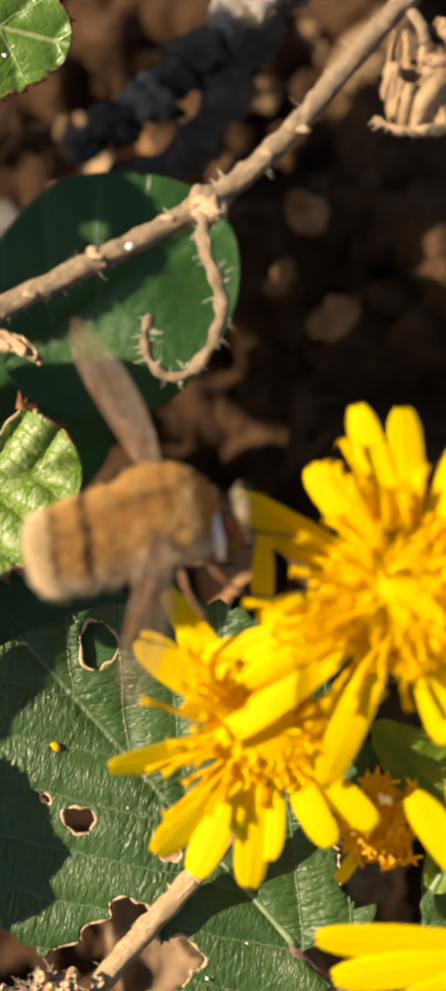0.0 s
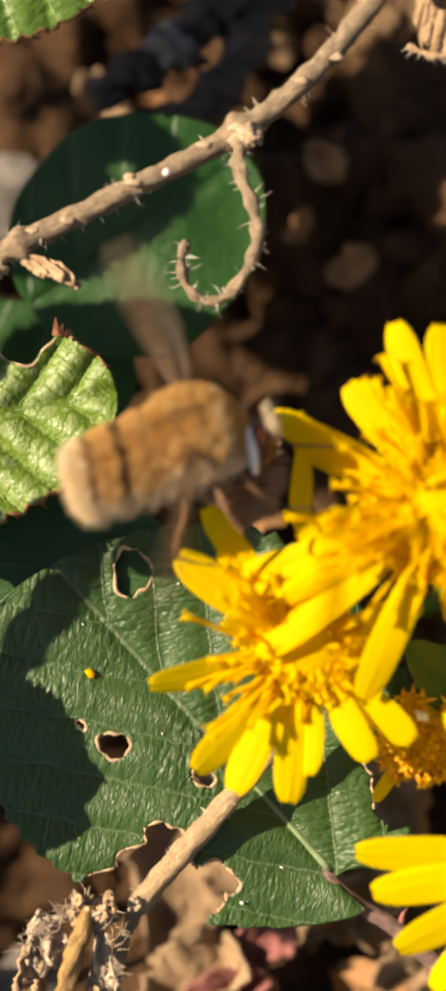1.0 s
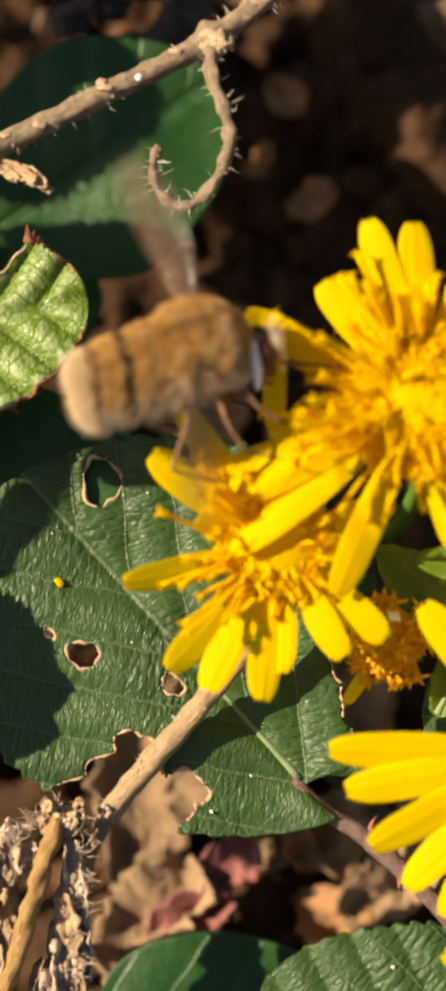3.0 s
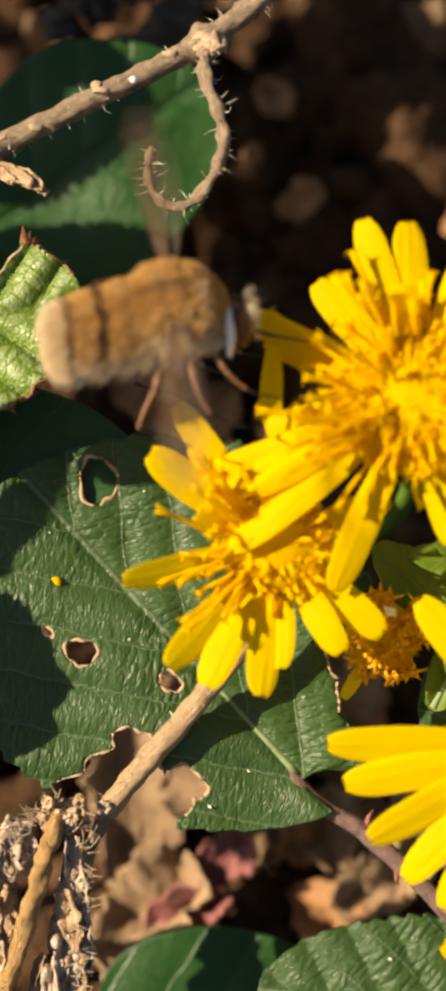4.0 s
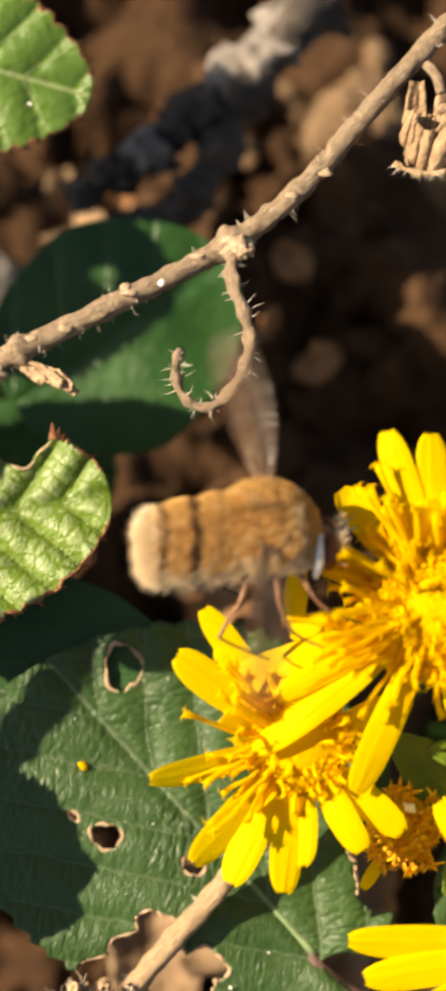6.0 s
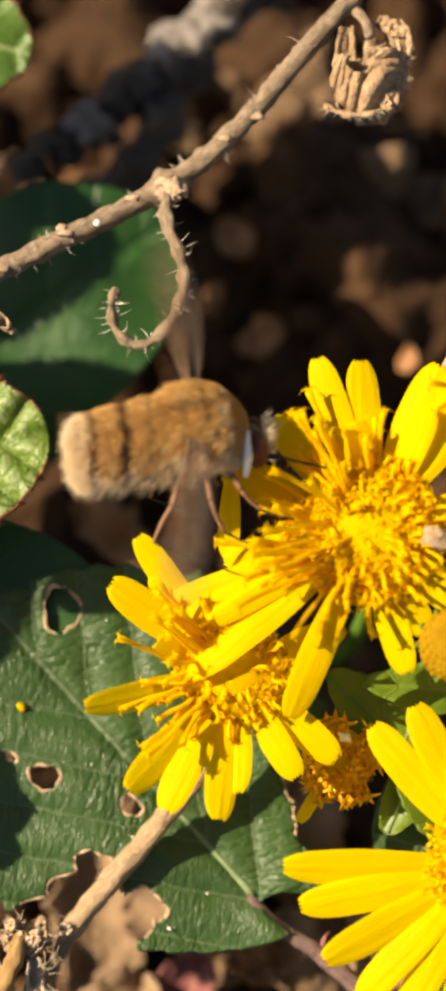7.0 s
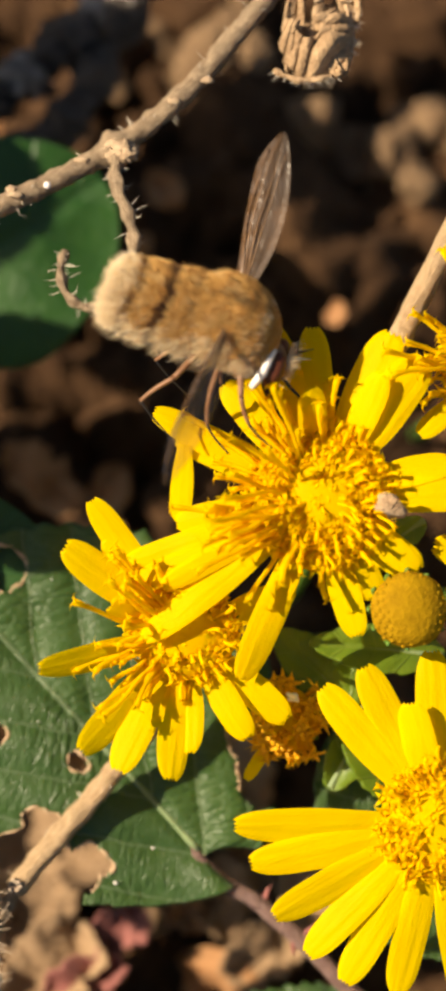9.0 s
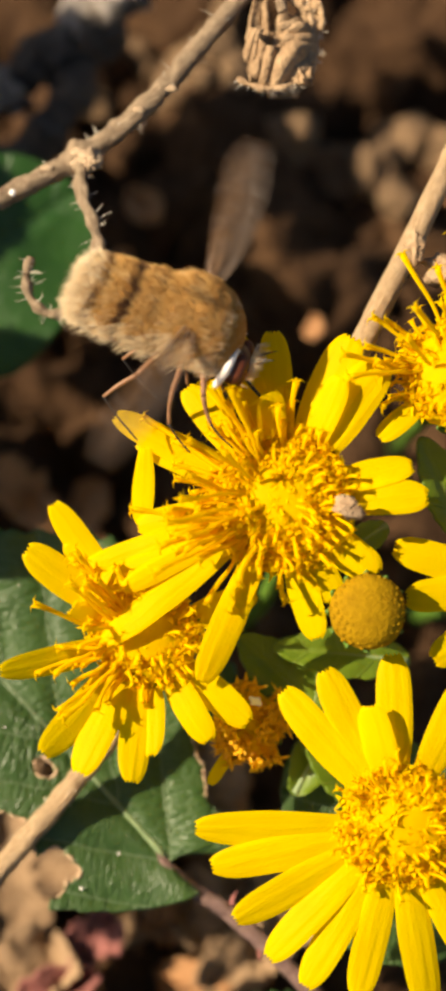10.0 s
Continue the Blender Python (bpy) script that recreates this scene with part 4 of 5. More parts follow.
def mesh_only(bm, name, material):
    me = bpy.data.meshes.new(name)
    bmesh.ops.scale(bm, vec=(K, K, K), verts=bm.verts)
    bm.to_mesh(me)
    bm.free()
    me.polygons.foreach_set("use_smooth", [True] * len(me.polygons))
    me.materials.append(material)
    return me


def long_floret_mesh(length, seed):
    """An outer floret grown long: bent tube with two curled lips."""
    rng = random.Random(seed)
    bm = bmesh.new()
    bend = rng.uniform(-0.5, 0.5)
    path = spline([(0, 0, 0), (0.1 * bend, 0.1, length * 0.35), (0.5 * bend, 0.0, length * 0.72), (1.0 * bend, 0.15, length)], 3)
    tube(bm, path, lambda t: 0.10 + 0.06 * t + 0.05 * max(0.0, t - 0.8) * 5, 5)
    for g in (0.4, 2.4, 4.3):
        d = Vector((math.cos(g), math.sin(g), 0.7))
        spike(bm, path[-1], d, 0.5, 0.1, Vector((0.4 * math.cos(g), 0.4 * math.sin(g), -0.5)))
    return bm


LONG_FLORETS = [mesh_only(long_floret_mesh(h, i + 40), "long_floret", FLORET_TIP) for i, h in enumerate((2.0, 2.6, 3.2, 3.9))]
FLORETS = [mesh_only(floret_mesh(h, i), "floret", FLORET if i % 2 else FLORET_TIP) for i, h in enumerate((0.9, 1.1, 1.3, 1.6))]
FLORET_BUDS = [mesh_only(floret_mesh(h, i + 10, False), "floret_bud", FLORET_TIP) for i, h in enumerate((0.9, 1.1))]
SPENTS = [mesh_only(floret_mesh(h, i + 20), "floret", SPENT) for i, h in enumerate((1.5, 2.0, 2.4))]


def aim(x, z):
    ax = Vector(x).normalized()
    ay = Vector(z).cross(ax).normalized()
    return Matrix((ax, ay, ax.cross(ay))).transposed().to_4x4()


def flower(centre, normal, disc, tips, label, seed, florets=70, stem=None, wild=0.25, material=PETAL, kinds=None, shaggy=None):
    """A daisy-like head. tips: board places of the ray florets' ends (u, v, w, width), with the place of the root where it is odd."""
    c = Vector(centre)
    nz = Vector(normal).normalized()
    root = thing("yellow_flower", at(*centre), label, "flower", "yellow flowers")
    rng = random.Random(seed)
    local = aim(nz.orthogonal(), nz)
    # cup of green bracts
    bm = bmesh.new()
    lump(bm, (0, 0, 0), disc * 1.0, disc * 1.0, disc * 0.62, seed, 0.06, 3)
    ob = part("receptacle", bm, FLORET_TIP, root)
    ob.matrix_basis = Matrix.Translation(-nz * disc * 0.25 * K) @ local
    for k in range(14):
        bm = bmesh.new()
        g = k * 0.4488 + rng.uniform(-0.1, 0.1)
        d = Vector((math.cos(g), math.sin(g), 0))
        path = [d * disc * 0.35 + Vector((0, 0, -disc * 1.35)), d * disc * 0.85 + Vector((0, 0, -disc * 0.95)), d * disc * 1.02 + Vector((0, 0, -disc * 0.4)), d * disc * 1.1 + Vector((0, 0, -disc * 0.1))]
        tube(bm, spline(path, 4), lambda t: 0.42 * (1 - t) + 0.08, 6, 0.2)
        ob = part("bract", bm, SEPAL, root)
        ob.matrix_basis = local
    for k, (u, v, w, wd, *root_at) in enumerate(tips):
        d = Vector((u, v, w)) - c
        flat = d - nz * d.dot(nz)
        base = Vector(root_at) - c if root_at else flat.normalized() * disc * 0.62 - nz * 0.35
        x = d - base
        ob = part("petal", petal_mesh(x.length, wd * 0.93, 0.12 + rng.uniform(-0.06, 0.08), rng.uniform(-0.35, 0.35), seed * 31 + k), material, root)
        side = nz + Vector((rng.gauss(0, 0.12), rng.gauss(0, 0.12), rng.gauss(0, 0.12)))
        ob.matrix_basis = Matrix.Translation(base * K) @ aim(x, side)
    for k in range(florets):
        r = disc * 0.98 * math.sqrt((k + 0.5) / florets)
        g = k * 2.39996
        p = Vector((r * math.cos(g), r * math.sin(g), 0))
        e = r / disc
        lift = disc * 0.26 * (1 - e * e) - 0.25
        out = Vector((math.cos(g) * (0.15 + 0.75 * e) + rng.gauss(0, wild), math.sin(g) * (0.15 + 0.75 * e) + rng.gauss(0, wild), 1))
        w = local.to_3x3() @ out
        s = rng.uniform(0.85, 1.2)
        me = rng.choice(kinds or (FLORETS if e > 0.35 else FLORETS + FLORET_BUDS))
        m = Matrix.Translation((local.to_3x3() @ p + nz * lift) * K) @ aim(w.orthogonal(), w) @ Matrix.Diagonal((0.88, 0.88, 0.38 * s, 1))
        shared("floret", me, root, m)
    if not kinds:
        for k in range(int(florets * 0.55)):
            # curled styles over the disc
            r = disc * 0.9 * math.sqrt(rng.random())
            g = rng.uniform(0, 2 * math.pi)
            w = local.to_3x3() @ Vector((math.cos(g) * 1.2 + rng.gauss(0, 0.35), math.sin(g) * 1.2 + rng.gauss(0, 0.35), 0.6))
            m = Matrix.Translation((local.to_3x3() @ Vector((r * math.cos(g), r * math.sin(g), 0)) + nz * (disc * 0.26 * (1 - (r / disc) ** 2) - 0.1)) * K) @ aim(w.orthogonal(), w) @ Matrix.Diagonal((0.75, 0.75, rng.uniform(0.4, 0.7), 1))
            shared("style", rng.choice(LONG_FLORETS[:2]), root, m)
    if shaggy:
        lead, count = Vector(shaggy[0]).normalized(), shaggy[1]
        for k in range(count):
            g = rng.uniform(0, 2 * math.pi)
            d = local.to_3x3() @ Vector((math.cos(g), math.sin(g), 0))
            if d.dot(lead) < rng.uniform(-0.3, 0.4):
                d = (d + lead * 1.3).normalized()
            w = d + nz * rng.uniform(0.05, 0.75) + Vector((rng.gauss(0, 0.22), rng.gauss(0, 0.22), 0))
            m = Matrix.Translation((d * disc * rng.uniform(0.45, 0.98) + nz * rng.uniform(-0.1, 0.5)) * K) @ aim(w.orthogonal(), w) @ Matrix.Diagonal((1, 1, rng.uniform(0.8, 1.25), 1))
            shared("long_floret", rng.choice(LONG_FLORETS), root, m)
    if stem:
        bm = bmesh.new()
        tube(bm, spline([-nz * disc * 1.2, *[Vector(q) - c for q in stem]], 8), 0.5, 10, 0.15)
        part("stem", bm, SEPAL, root, "green stem")
    return root


def build_flowers():
    flower((9.3, 3.1, 6.1), (-0.16, 0.1, 1), 3.6,
           [(0.5, 7.6, 5.0, 1.9), (1.7, 6.2, 4.6, 1.6), (1.7, 1.9, 4.4, 1.7), (4.4, 9.3, 4.6, 1.9), (6.9, 12.3, 6.0, 1.9), (9.2, 12.1, 6.2, 1.9), (8.6, 8.6, 7.6, 1.7), (13.0, 11.9, 6.4, 2.6), (14.6, 10.4, 7.2, 2.7), (12.6, 9.4, 7.6, 1.8),
            (17.0, 3.4, 7.6, 2.1), (16.2, 5.2, 7.0, 1.9), (14.3, -0.9, 7.2, 2.2), (12.2, -2.2, 6.6, 1.9), (11.2, -4.3, 6.2, 1.9), (5.2, -6.6, 5.4, 1.9), (6.6, -3.2, 5.6, 1.6), (0.2, -4.6, 5.4, 1.8),
            (-1.4, -1.9, 5.0, 1.6), (-1.0, -0.4, 4.8, 1.4), (1.0, -1.6, 5.6, 1.4), (2.1, 1.7, 3.6, 1.5, 2.2, 5.9, 5.2)],
           "bright yellow ragwort-like flower with shaggy orange centre", 1, 240, [(10.5, 2, -4), (9.5, -2, -12), (8, -4, -27)], 0.4, shaggy=((-0.93, 0.25, 0.0), 62))
    flower((2.3, -4.1, 3.6), (-0.1, -0.1, 1), 2.7,
           [(-4.2, 0.3, 4.8, 2.1), (-2.85, 2.9, 4.6, 1.8), (-1.9, 1.0, 4.2, 1.8), (-5.4, -6.2, 4.7, 2.0), (-3.1, -10.4, 4.2, 2.1), (-1.5, -11.2, 4.4, 2.1), (1.2, -11.7, 4.6, 1.9),
            (2.6, -10.4, 4.4, 1.8), (7.8, -8.7, 4.0, 2.0), (5.5, -9.7, 4.3, 1.8), (-1.6, -2.6, 5.2, 1.8), (8.3, -1.8, 3.4, 1.9)],
           "bright yellow flower with drooping rays over the large leaf", 2, 95, [(3, -4, -4), (4, -5, -14), (5, -6, -27)], 0.35, shaggy=((-1.0, 0.1, 0.0), 30))
    flower((15.6, -14.1, 5.6), (-0.12, 0.0, 1), 3.1,
           [(4.8, -14.4, 4.9, 2.2), (5.7, -16.6, 4.6, 2.1), (6.9, -19.2, 4.4, 2.1), (8.4, -21.0, 4.4, 2.0), (10.4, -22.6, 4.6, 2.0), (13.2, -23.3, 4.8, 2.0), (9.3, -7.1, 5.0, 2.1), (11.6, -5.9, 5.2, 2.1),
            (15.2, -5.0, 5.4, 2.1), (14.0, -7.8, 6.4, 2.0), (19.5, -6.4, 6.0, 2.2), (23.5, -9.5, 6.0, 2.1), (25.5, -14.0, 6.0, 2.1), (24.0, -19.0, 5.6, 2.1), (20.5, -22.8, 5.4, 2.1), (17.0, -24.0, 5.2, 2.1)],
           "open bright yellow daisy-like flower with many rays", 3, 120, [(16, -14, -4), (16, -15, -12), (15, -16, -27)], 0.45)
    flower((18.6, 10.0, 6.0), (-0.3, 0.2, 1), 2.9, [(14.6, 6.4, 6.0, 1.4), (22, 4.5, 6.0, 1.6), (24, 9, 6.0, 1.6)],
           "yellow flower past bloom with few rays beside the stalk", 4, 70, [(19, 9, -4), (19, 8, -27)], 0.45, shaggy=((-0.6, 0.6, 0.0), 30))
    flower((22.5, -1.6, 6.5), (-0.3, 0, 1), 3.2, [(15.4, 0.6, 6.0, 2.0), (16.0, -1.9, 6.2, 2.0), (17.5, -5.5, 6.0, 2.0), (20, 5.5, 6.0, 2.0), (27, 4, 6, 2.0), (28.5, -4, 6, 2.0)],
           "bright yellow flower at the side of the cluster", 5, 80, [(22, -2, -4), (20, -3, -27)])
    flower((7.9, -9.0, 0.3), (0.1, -0.1, 1), 1.9, [(4.6, -9.4, 0.2, 0.7), (5.8, -12.2, 0.4, 0.8)],
           "spent flower head with orange withered florets", 6, 60, [(8, -9, -4), (8, -9.5, -27)], 0.7, kinds=SPENTS)
    flower((18.5, -28.5, 4.5), (-0.2, 0.1, 1), 3.2, [(10.5, -24.6, 4.4, 2.0), (11.2, -27.0, 4.4, 2.0), (12.5, -31.0, 4.4, 2.0), (17, -36, 4.4, 2.0), (24, -31, 4.4, 2.0), (21, -22, 4, 2.0)],
           "bright yellow flower low in the cluster", 7, 70, [(18, -28, -5), (18, -28, -27)])
    # closed button
    root = thing("flower_bud", at(13.8, -2.8, 7.4), "round yellow unopened flower button", "flower bud", "yellow flowers")
    bm = bmesh.new()
    lump(bm, (0, 0, 0), 2.0, 2.0, 1.1, 31, 0.05, 4)
    part("button", bm, BUD, root)
    rng = random.Random(8)
    for k in range(110):
        r = 1.95 * math.sqrt((k + 0.5) / 110)
        g = k * 2.39996
        z = 1.1 * math.sqrt(max(0, 1 - (r / 2.02) ** 2))
        d = Vector((r * math.cos(g) * 0.35, r * math.sin(g) * 0.35, 1))
        shared("floret_bud", BUD_MESH, root, Matrix.Translation(Vector((r * math.cos(g), r * math.sin(g), z - 0.12)) * K) @ aim(d.orthogonal(), d))
    for k in range(12):
        bm = bmesh.new()
        g = k * 0.5236
        d = Vector((math.cos(g), math.sin(g), 0))
        tube(bm, spline([d * 0.5 + Vector((0, 0, -2.4)), d * 1.7 + Vector((0, 0, -1.4)), d * 2.1 + Vector((0, 0, -0.2))], 4), lambda t: 0.45 * (1 - t) + 0.1, 6, 0.2)
        part("bract", bm, SEPAL, root)
    bm = bmesh.new()
    tube(bm, spline([(0, 0, -1), (0.5, -1.0, -6), (-1, -2, -16), (-3, -3, -34)], 6), 0.45, 10, 0.15)
    part("stem", bm, SEPAL, root, "green stem")


def knob_mesh():
    bm = bmesh.new()
    bmesh.ops.create_icosphere(bm, subdivisions=1, radius=0.16)
    return bm


BUD_MESH = mesh_only(knob_mesh(), "floret_bud", BUD)


def small_leaf(u, v, w, tu, tv, tw, width, label):
    d = Vector((tu - u, tv - v, tw - w))
    blade = Blade(d.length, width, width, 0.9, 0.6, 7, 0.12, 0.12, 2.0, 0.8, 0.1, 0.05, 0.3, u)
    build_leaf("stem_leaf", at(u, v, w, d, (0.1, 0.2, 1)), blade, STEM_LEAF, label, group="stem leaves", ns=40, nr=20)


def build_small_leaves():
    for u, v, w, tu, tv, tw, wd in ((17.0, -5.5, -0.5, 9.4, -4.6, 1.2, 1.5), (13.0, -9.5, -1.0, 7.6, -4.0, -0.5, 1.9), (15.5, 2.0, 2.0, 12.6, 0.2, 3.5, 0.9),
                                    (15.0, -13.5, -1.0, 11.3, -9.6, 0.4, 1.5), (20.0, 1.0, 1.0, 17.4, 6.6, 3.0, 1.4), (10.5, -13.0, -1.4, 13.0, -8.0, 0.0, 1.3)):
        small_leaf(u, v, w, tu, tv, tw, wd, "small pale green leaf on a flower stem")


# ---- the bee fly ----
def build_fly():
    root = thing("bee_fly", at(0, 0, 7.0), "furry golden brown bee fly hovering at a yellow flower", "fly")
    rng = random.Random(21)

    def body(sections):
        """Sections: x, half width, half height, z."""
        bm = bmesh.new()
        rings = []
        path = spline([(x, a, b) for x, a, b, _ in sections], 5)
        zs = spline([(x, z, 0) for x, _, _, z in sections], 5)
        for p, q in zip(path, zs):
            rings.append([bm.verts.new((p.x, max(0.05, p.y) * math.cos(g), q.y + max(0.05, p.z) * math.sin(g))) for g in [2 * math.pi * k / 24 for k in range(24)]])
        for a, b in zip(rings, rings[1:]):
            for k in range(24):
                bm.faces.new((a[k], a[(k + 1) % 24], b[(k + 1) % 24], b[k]))
        bm.faces.new(rings[0])
        bm.faces.new(rings[-1][::-1])
        bmesh.ops.recalc_face_normals(bm, faces=bm.faces)
        return bm

    # the abdomen is a blunt barrel with a shallow waist at each dark band
    thorax = ((-0.7, 1.75, 1.7, 0.2), (0.5, 2.05, 2.08, 0.45), (1.7, 2.12, 2.18, 0.42), (2.6, 2.0, 2.05, 0.2), (3.3, 1.75, 1.8, -0.05), (3.75, 1.3, 1.35, -0.35), (3.95, 0.8, 0.85, -0.5))
    abdomen = ((-5.2, 0.6, 0.55, -0.35), (-5.1, 1.25, 1.15, -0.35), (-4.8, 1.68, 1.55, -0.34), (-4.3, 1.92, 1.76, -0.32), (-3.72, 1.88, 1.74, -0.26), (-3.2, 2.06, 1.9, -0.22), (-2.6, 2.1, 1.94, -0.16),
               (-2.14, 1.92, 1.78, -0.1), (-1.6, 2.06, 1.94, -0.02), (-0.8, 1.98, 1.9, 0.08), (0.1, 1.7, 1.65, 0.15))

    def coat(sections, count, length, lean, pick, seed):
        """Fur in tufts: hairs that lean back together where they stand close, sorted into coats by place."""
        r2 = random.Random(seed)
        coats = {}
        for _ in range(count):
            x = r2.uniform(sections[0][0], sections[-1][0])
            k = max(i for i in range(len(sections) - 1) if sections[i][0] <= x)
            a, b = sections[k], sections[k + 1]
            f = (x - a[0]) / (b[0] - a[0])
            hw, hh, z = (a[i] + (b[i] - a[i]) * f for i in (1, 2, 3))
            slope = max(-1.6, min(1.6, ((b[1] - a[1]) + (b[2] - a[2])) * 0.5 / (b[0] - a[0])))
            g = r2.uniform(0, 2 * math.pi)
            p = Vector((x, hw * math.cos(g), z + hh * math.sin(g)))
            n = Vector((-slope, math.cos(g), math.sin(g))).normalized()
            tuft = noise.noise_vector(p * 1.9 + Vector((seed, 0, 0)))
            fine = noise.noise_vector(p * 4.5)
            d = n + Vector((lean, 0, 0)) + tuft * 0.38 + fine * 0.12 + Vector((r2.gauss(0, 0.1), r2.gauss(0, 0.1), r2.gauss(0, 0.1)))
            if d.dot(n) < 0.22:
                d += n * (0.3 - d.dot(n))
            key = pick(p, g, r2)
            bm = coats.setdefault(key, bmesh.new())
            grow = 1.0 + 0.32 * noise.noise(p * 2.6 + Vector((0, 7, 0)))
            spike(bm, p - n * 0.08, d, length * grow * r2.uniform(0.55, 1.2) * (0.45 if p.x > 3.3 else 1.0), 0.026, Vector((-0.3, 0, -0.12)))
        return coats

    def patch(p, scale, shift):
        return noise.noise(p * scale + Vector((shift, 0, 0)))

    def on_thorax(p, g, r2):
        low = math.sin(g) + 0.35 * patch(p, 1.2, 3)
        if low < -0.2 and r2.random() < 0.75:
            return "pale"
        if p.x > 2.9 and r2.random() < 0.35:
            return "pale"
        # two dusky stripes along the back
        if abs(abs(g - math.pi / 2) - 0.55) < 0.12 and -0.4 < p.x < 2.4 and r2.random() < 0.45:
            return "dark"
        shade = patch(p, 1.1, 11) + 0.3 * patch(p, 4.0, 5)
        if shade > 0.2:
            return "honey"
        return "dark" if shade < -0.6 else "gold"

    def on_abdomen(p, g, r2):
        x = p.x + 0.12 * math.sin(2 * g + 1) + 0.22 * patch(p, 1.6, 2)
        if x < -4.0 + r2.gauss(0, 0.16):
            return "honey" if r2.random() < 0.12 else "pale"
        if math.sin(g) + 0.3 * patch(p, 1.2, 9) < -0.28 and r2.random() < 0.8:
            return "pale"
        if abs(x + 2.14) < 0.27 + 0.08 * patch(p, 2.5, 1) and r2.random() < 0.9:
            return "dark"
        if abs(x + 3.72) < 0.2 and r2.random() < 0.72:
            return "dark"
        if abs(x + 0.75) < 0.14 and r2.random() < 0.35:
            return "dark"
        shade = patch(p, 1.1, 21) + 0.3 * patch(p, 4.2, 15)
        return "honey" if shade > 0.24 or r2.random() < 0.06 else "gold"

    coats = {"gold": FUR, "honey": FUR_HONEY, "pale": FUR_PALE, "dark": FUR_DARK}
    words = {"gold": "golden brown fur", "honey": "honey-coloured fur", "pale": "cream fur", "dark": "dark brown fur"}
    for name, sections, count, length, lean, pick, label in (("thorax", thorax, 12000, 0.62, -0.95, on_thorax, "humped thorax with golden brown fur"),
                                                             ("abdomen", abdomen, 15000, 0.55, -0.95, on_abdomen, "broad banded abdomen with pale tail fur")):
        ob = part(name, body(sections), PELT, root, label)
        for key, bm in coat(sections, count, length, lean, pick, 3).items():
            part("fur", bm, coats[key], ob, words[key], smooth=False)["kind"] = "stuff"
    # long loose fringe on the tail and the belly
    bm = bmesh.new()
    for _ in range(1700):
        g = rng.uniform(0, 2 * math.pi)
        if rng.random() < 0.6:
            h = rng.uniform(0.2, 1.5)
            p = Vector((-4.45 - 0.6 * math.cos(h), 1.72 * math.sin(h) ** 0.6 * math.cos(g), -0.34 + 1.58 * math.sin(h) ** 0.6 * math.sin(g)))
            d = Vector((-math.cos(h) - 0.35, math.sin(h) * math.cos(g), math.sin(h) * math.sin(g)))
        else:
            g = -math.pi / 2 + rng.gauss(-0.3, 0.7)
            p = Vector((rng.uniform(-4.5, 1.5), 2.0 * math.cos(g), -0.2 + 1.85 * math.sin(g)))
            d = Vector((-0.6, math.cos(g), math.sin(g)))
        spike(bm, p, d + Vector((rng.gauss(0, 0.22), rng.gauss(0, 0.22), rng.gauss(0, 0.22))), rng.uniform(0.4, 0.95), 0.024, Vector((-0.2, 0, -0.15)))
    part("fringe", bm, FUR_PALE, root, "long loose cream fringe", smooth=False)["kind"] = "stuff"
    # head, tucked low against the thorax
    head_bm = bmesh.new()
    lump(head_bm, (3.95, 0, -1.0), 0.75, 1.15, 1.0, 2, 0.05, 3)
    head = part("head", head_bm, CUTICLE, root, "small head")
    for side in (1, -1):
        bm = bmesh.new()
        lump(bm, (4.15, side * 0.72, -1.0), 0.6, 0.74, 1.1, 4, 0.02, 3)
        part("eye", bm, EYE, head, "dark red-brown eye")
        bm = bmesh.new()
        path = [Vector((3.86 - 0.22 * math.sin(g) - 0.35 * max(0.0, -math.cos(g)), side * (0.85 + 0.68 * math.sin(g)), -1.0 + 1.28 * math.cos(g))) for g in [0.2 + 2.75 * k / 14 for k in range(15)]]
        tube(bm, path, lambda t: 0.1 + 0.13 * math.sin(math.pi * t), 8, 0.2)
        for p in path:
            for _ in range(9):
                spike(bm, p, Vector((-0.2 + rng.gauss(0, 0.4), side * (0.8 + rng.gauss(0, 0.4)), rng.gauss(0, 0.5))), rng.uniform(0.2, 0.36), 0.03)
        part("eye_band", bm, WHITE_BAND, head, "white hair band behind the eye")
        bm = bmesh.new()
        tube(bm, spline([(4.75, side * 0.2, -0.4), (5.25, side * 0.42, 0.0), (5.75, side * 0.6, 0.3)], 4), lambda t: 0.06 * (1 - t) + 0.02, 6)
        part("antenna", bm, BLACK, head, "short dark antenna")
    bm = bmesh.new()
    for _ in range(420):
        d = Vector((1.0, rng.gauss(0, 0.55), rng.gauss(0.35, 0.45))).normalized()
        spike(bm, Vector((4.6, rng.gauss(0, 0.35), -0.75 + rng.gauss(0, 0.35))), d, rng.uniform(0.4, 0.95), 0.026)
    part("face_hair", bm, FUR_PALE, head, "pale tuft on the face", smooth=False)["kind"] = "stuff"
    bm = bmesh.new()
    tube(bm, spline([(4.7, 0, -1.6), (5.7, 0, -2.2), (7.6, 0, -3.0)], 5), lambda t: 0.12 - 0.07 * t, 8)
    part("proboscis", bm, BLACK, head, "long thin black proboscis")
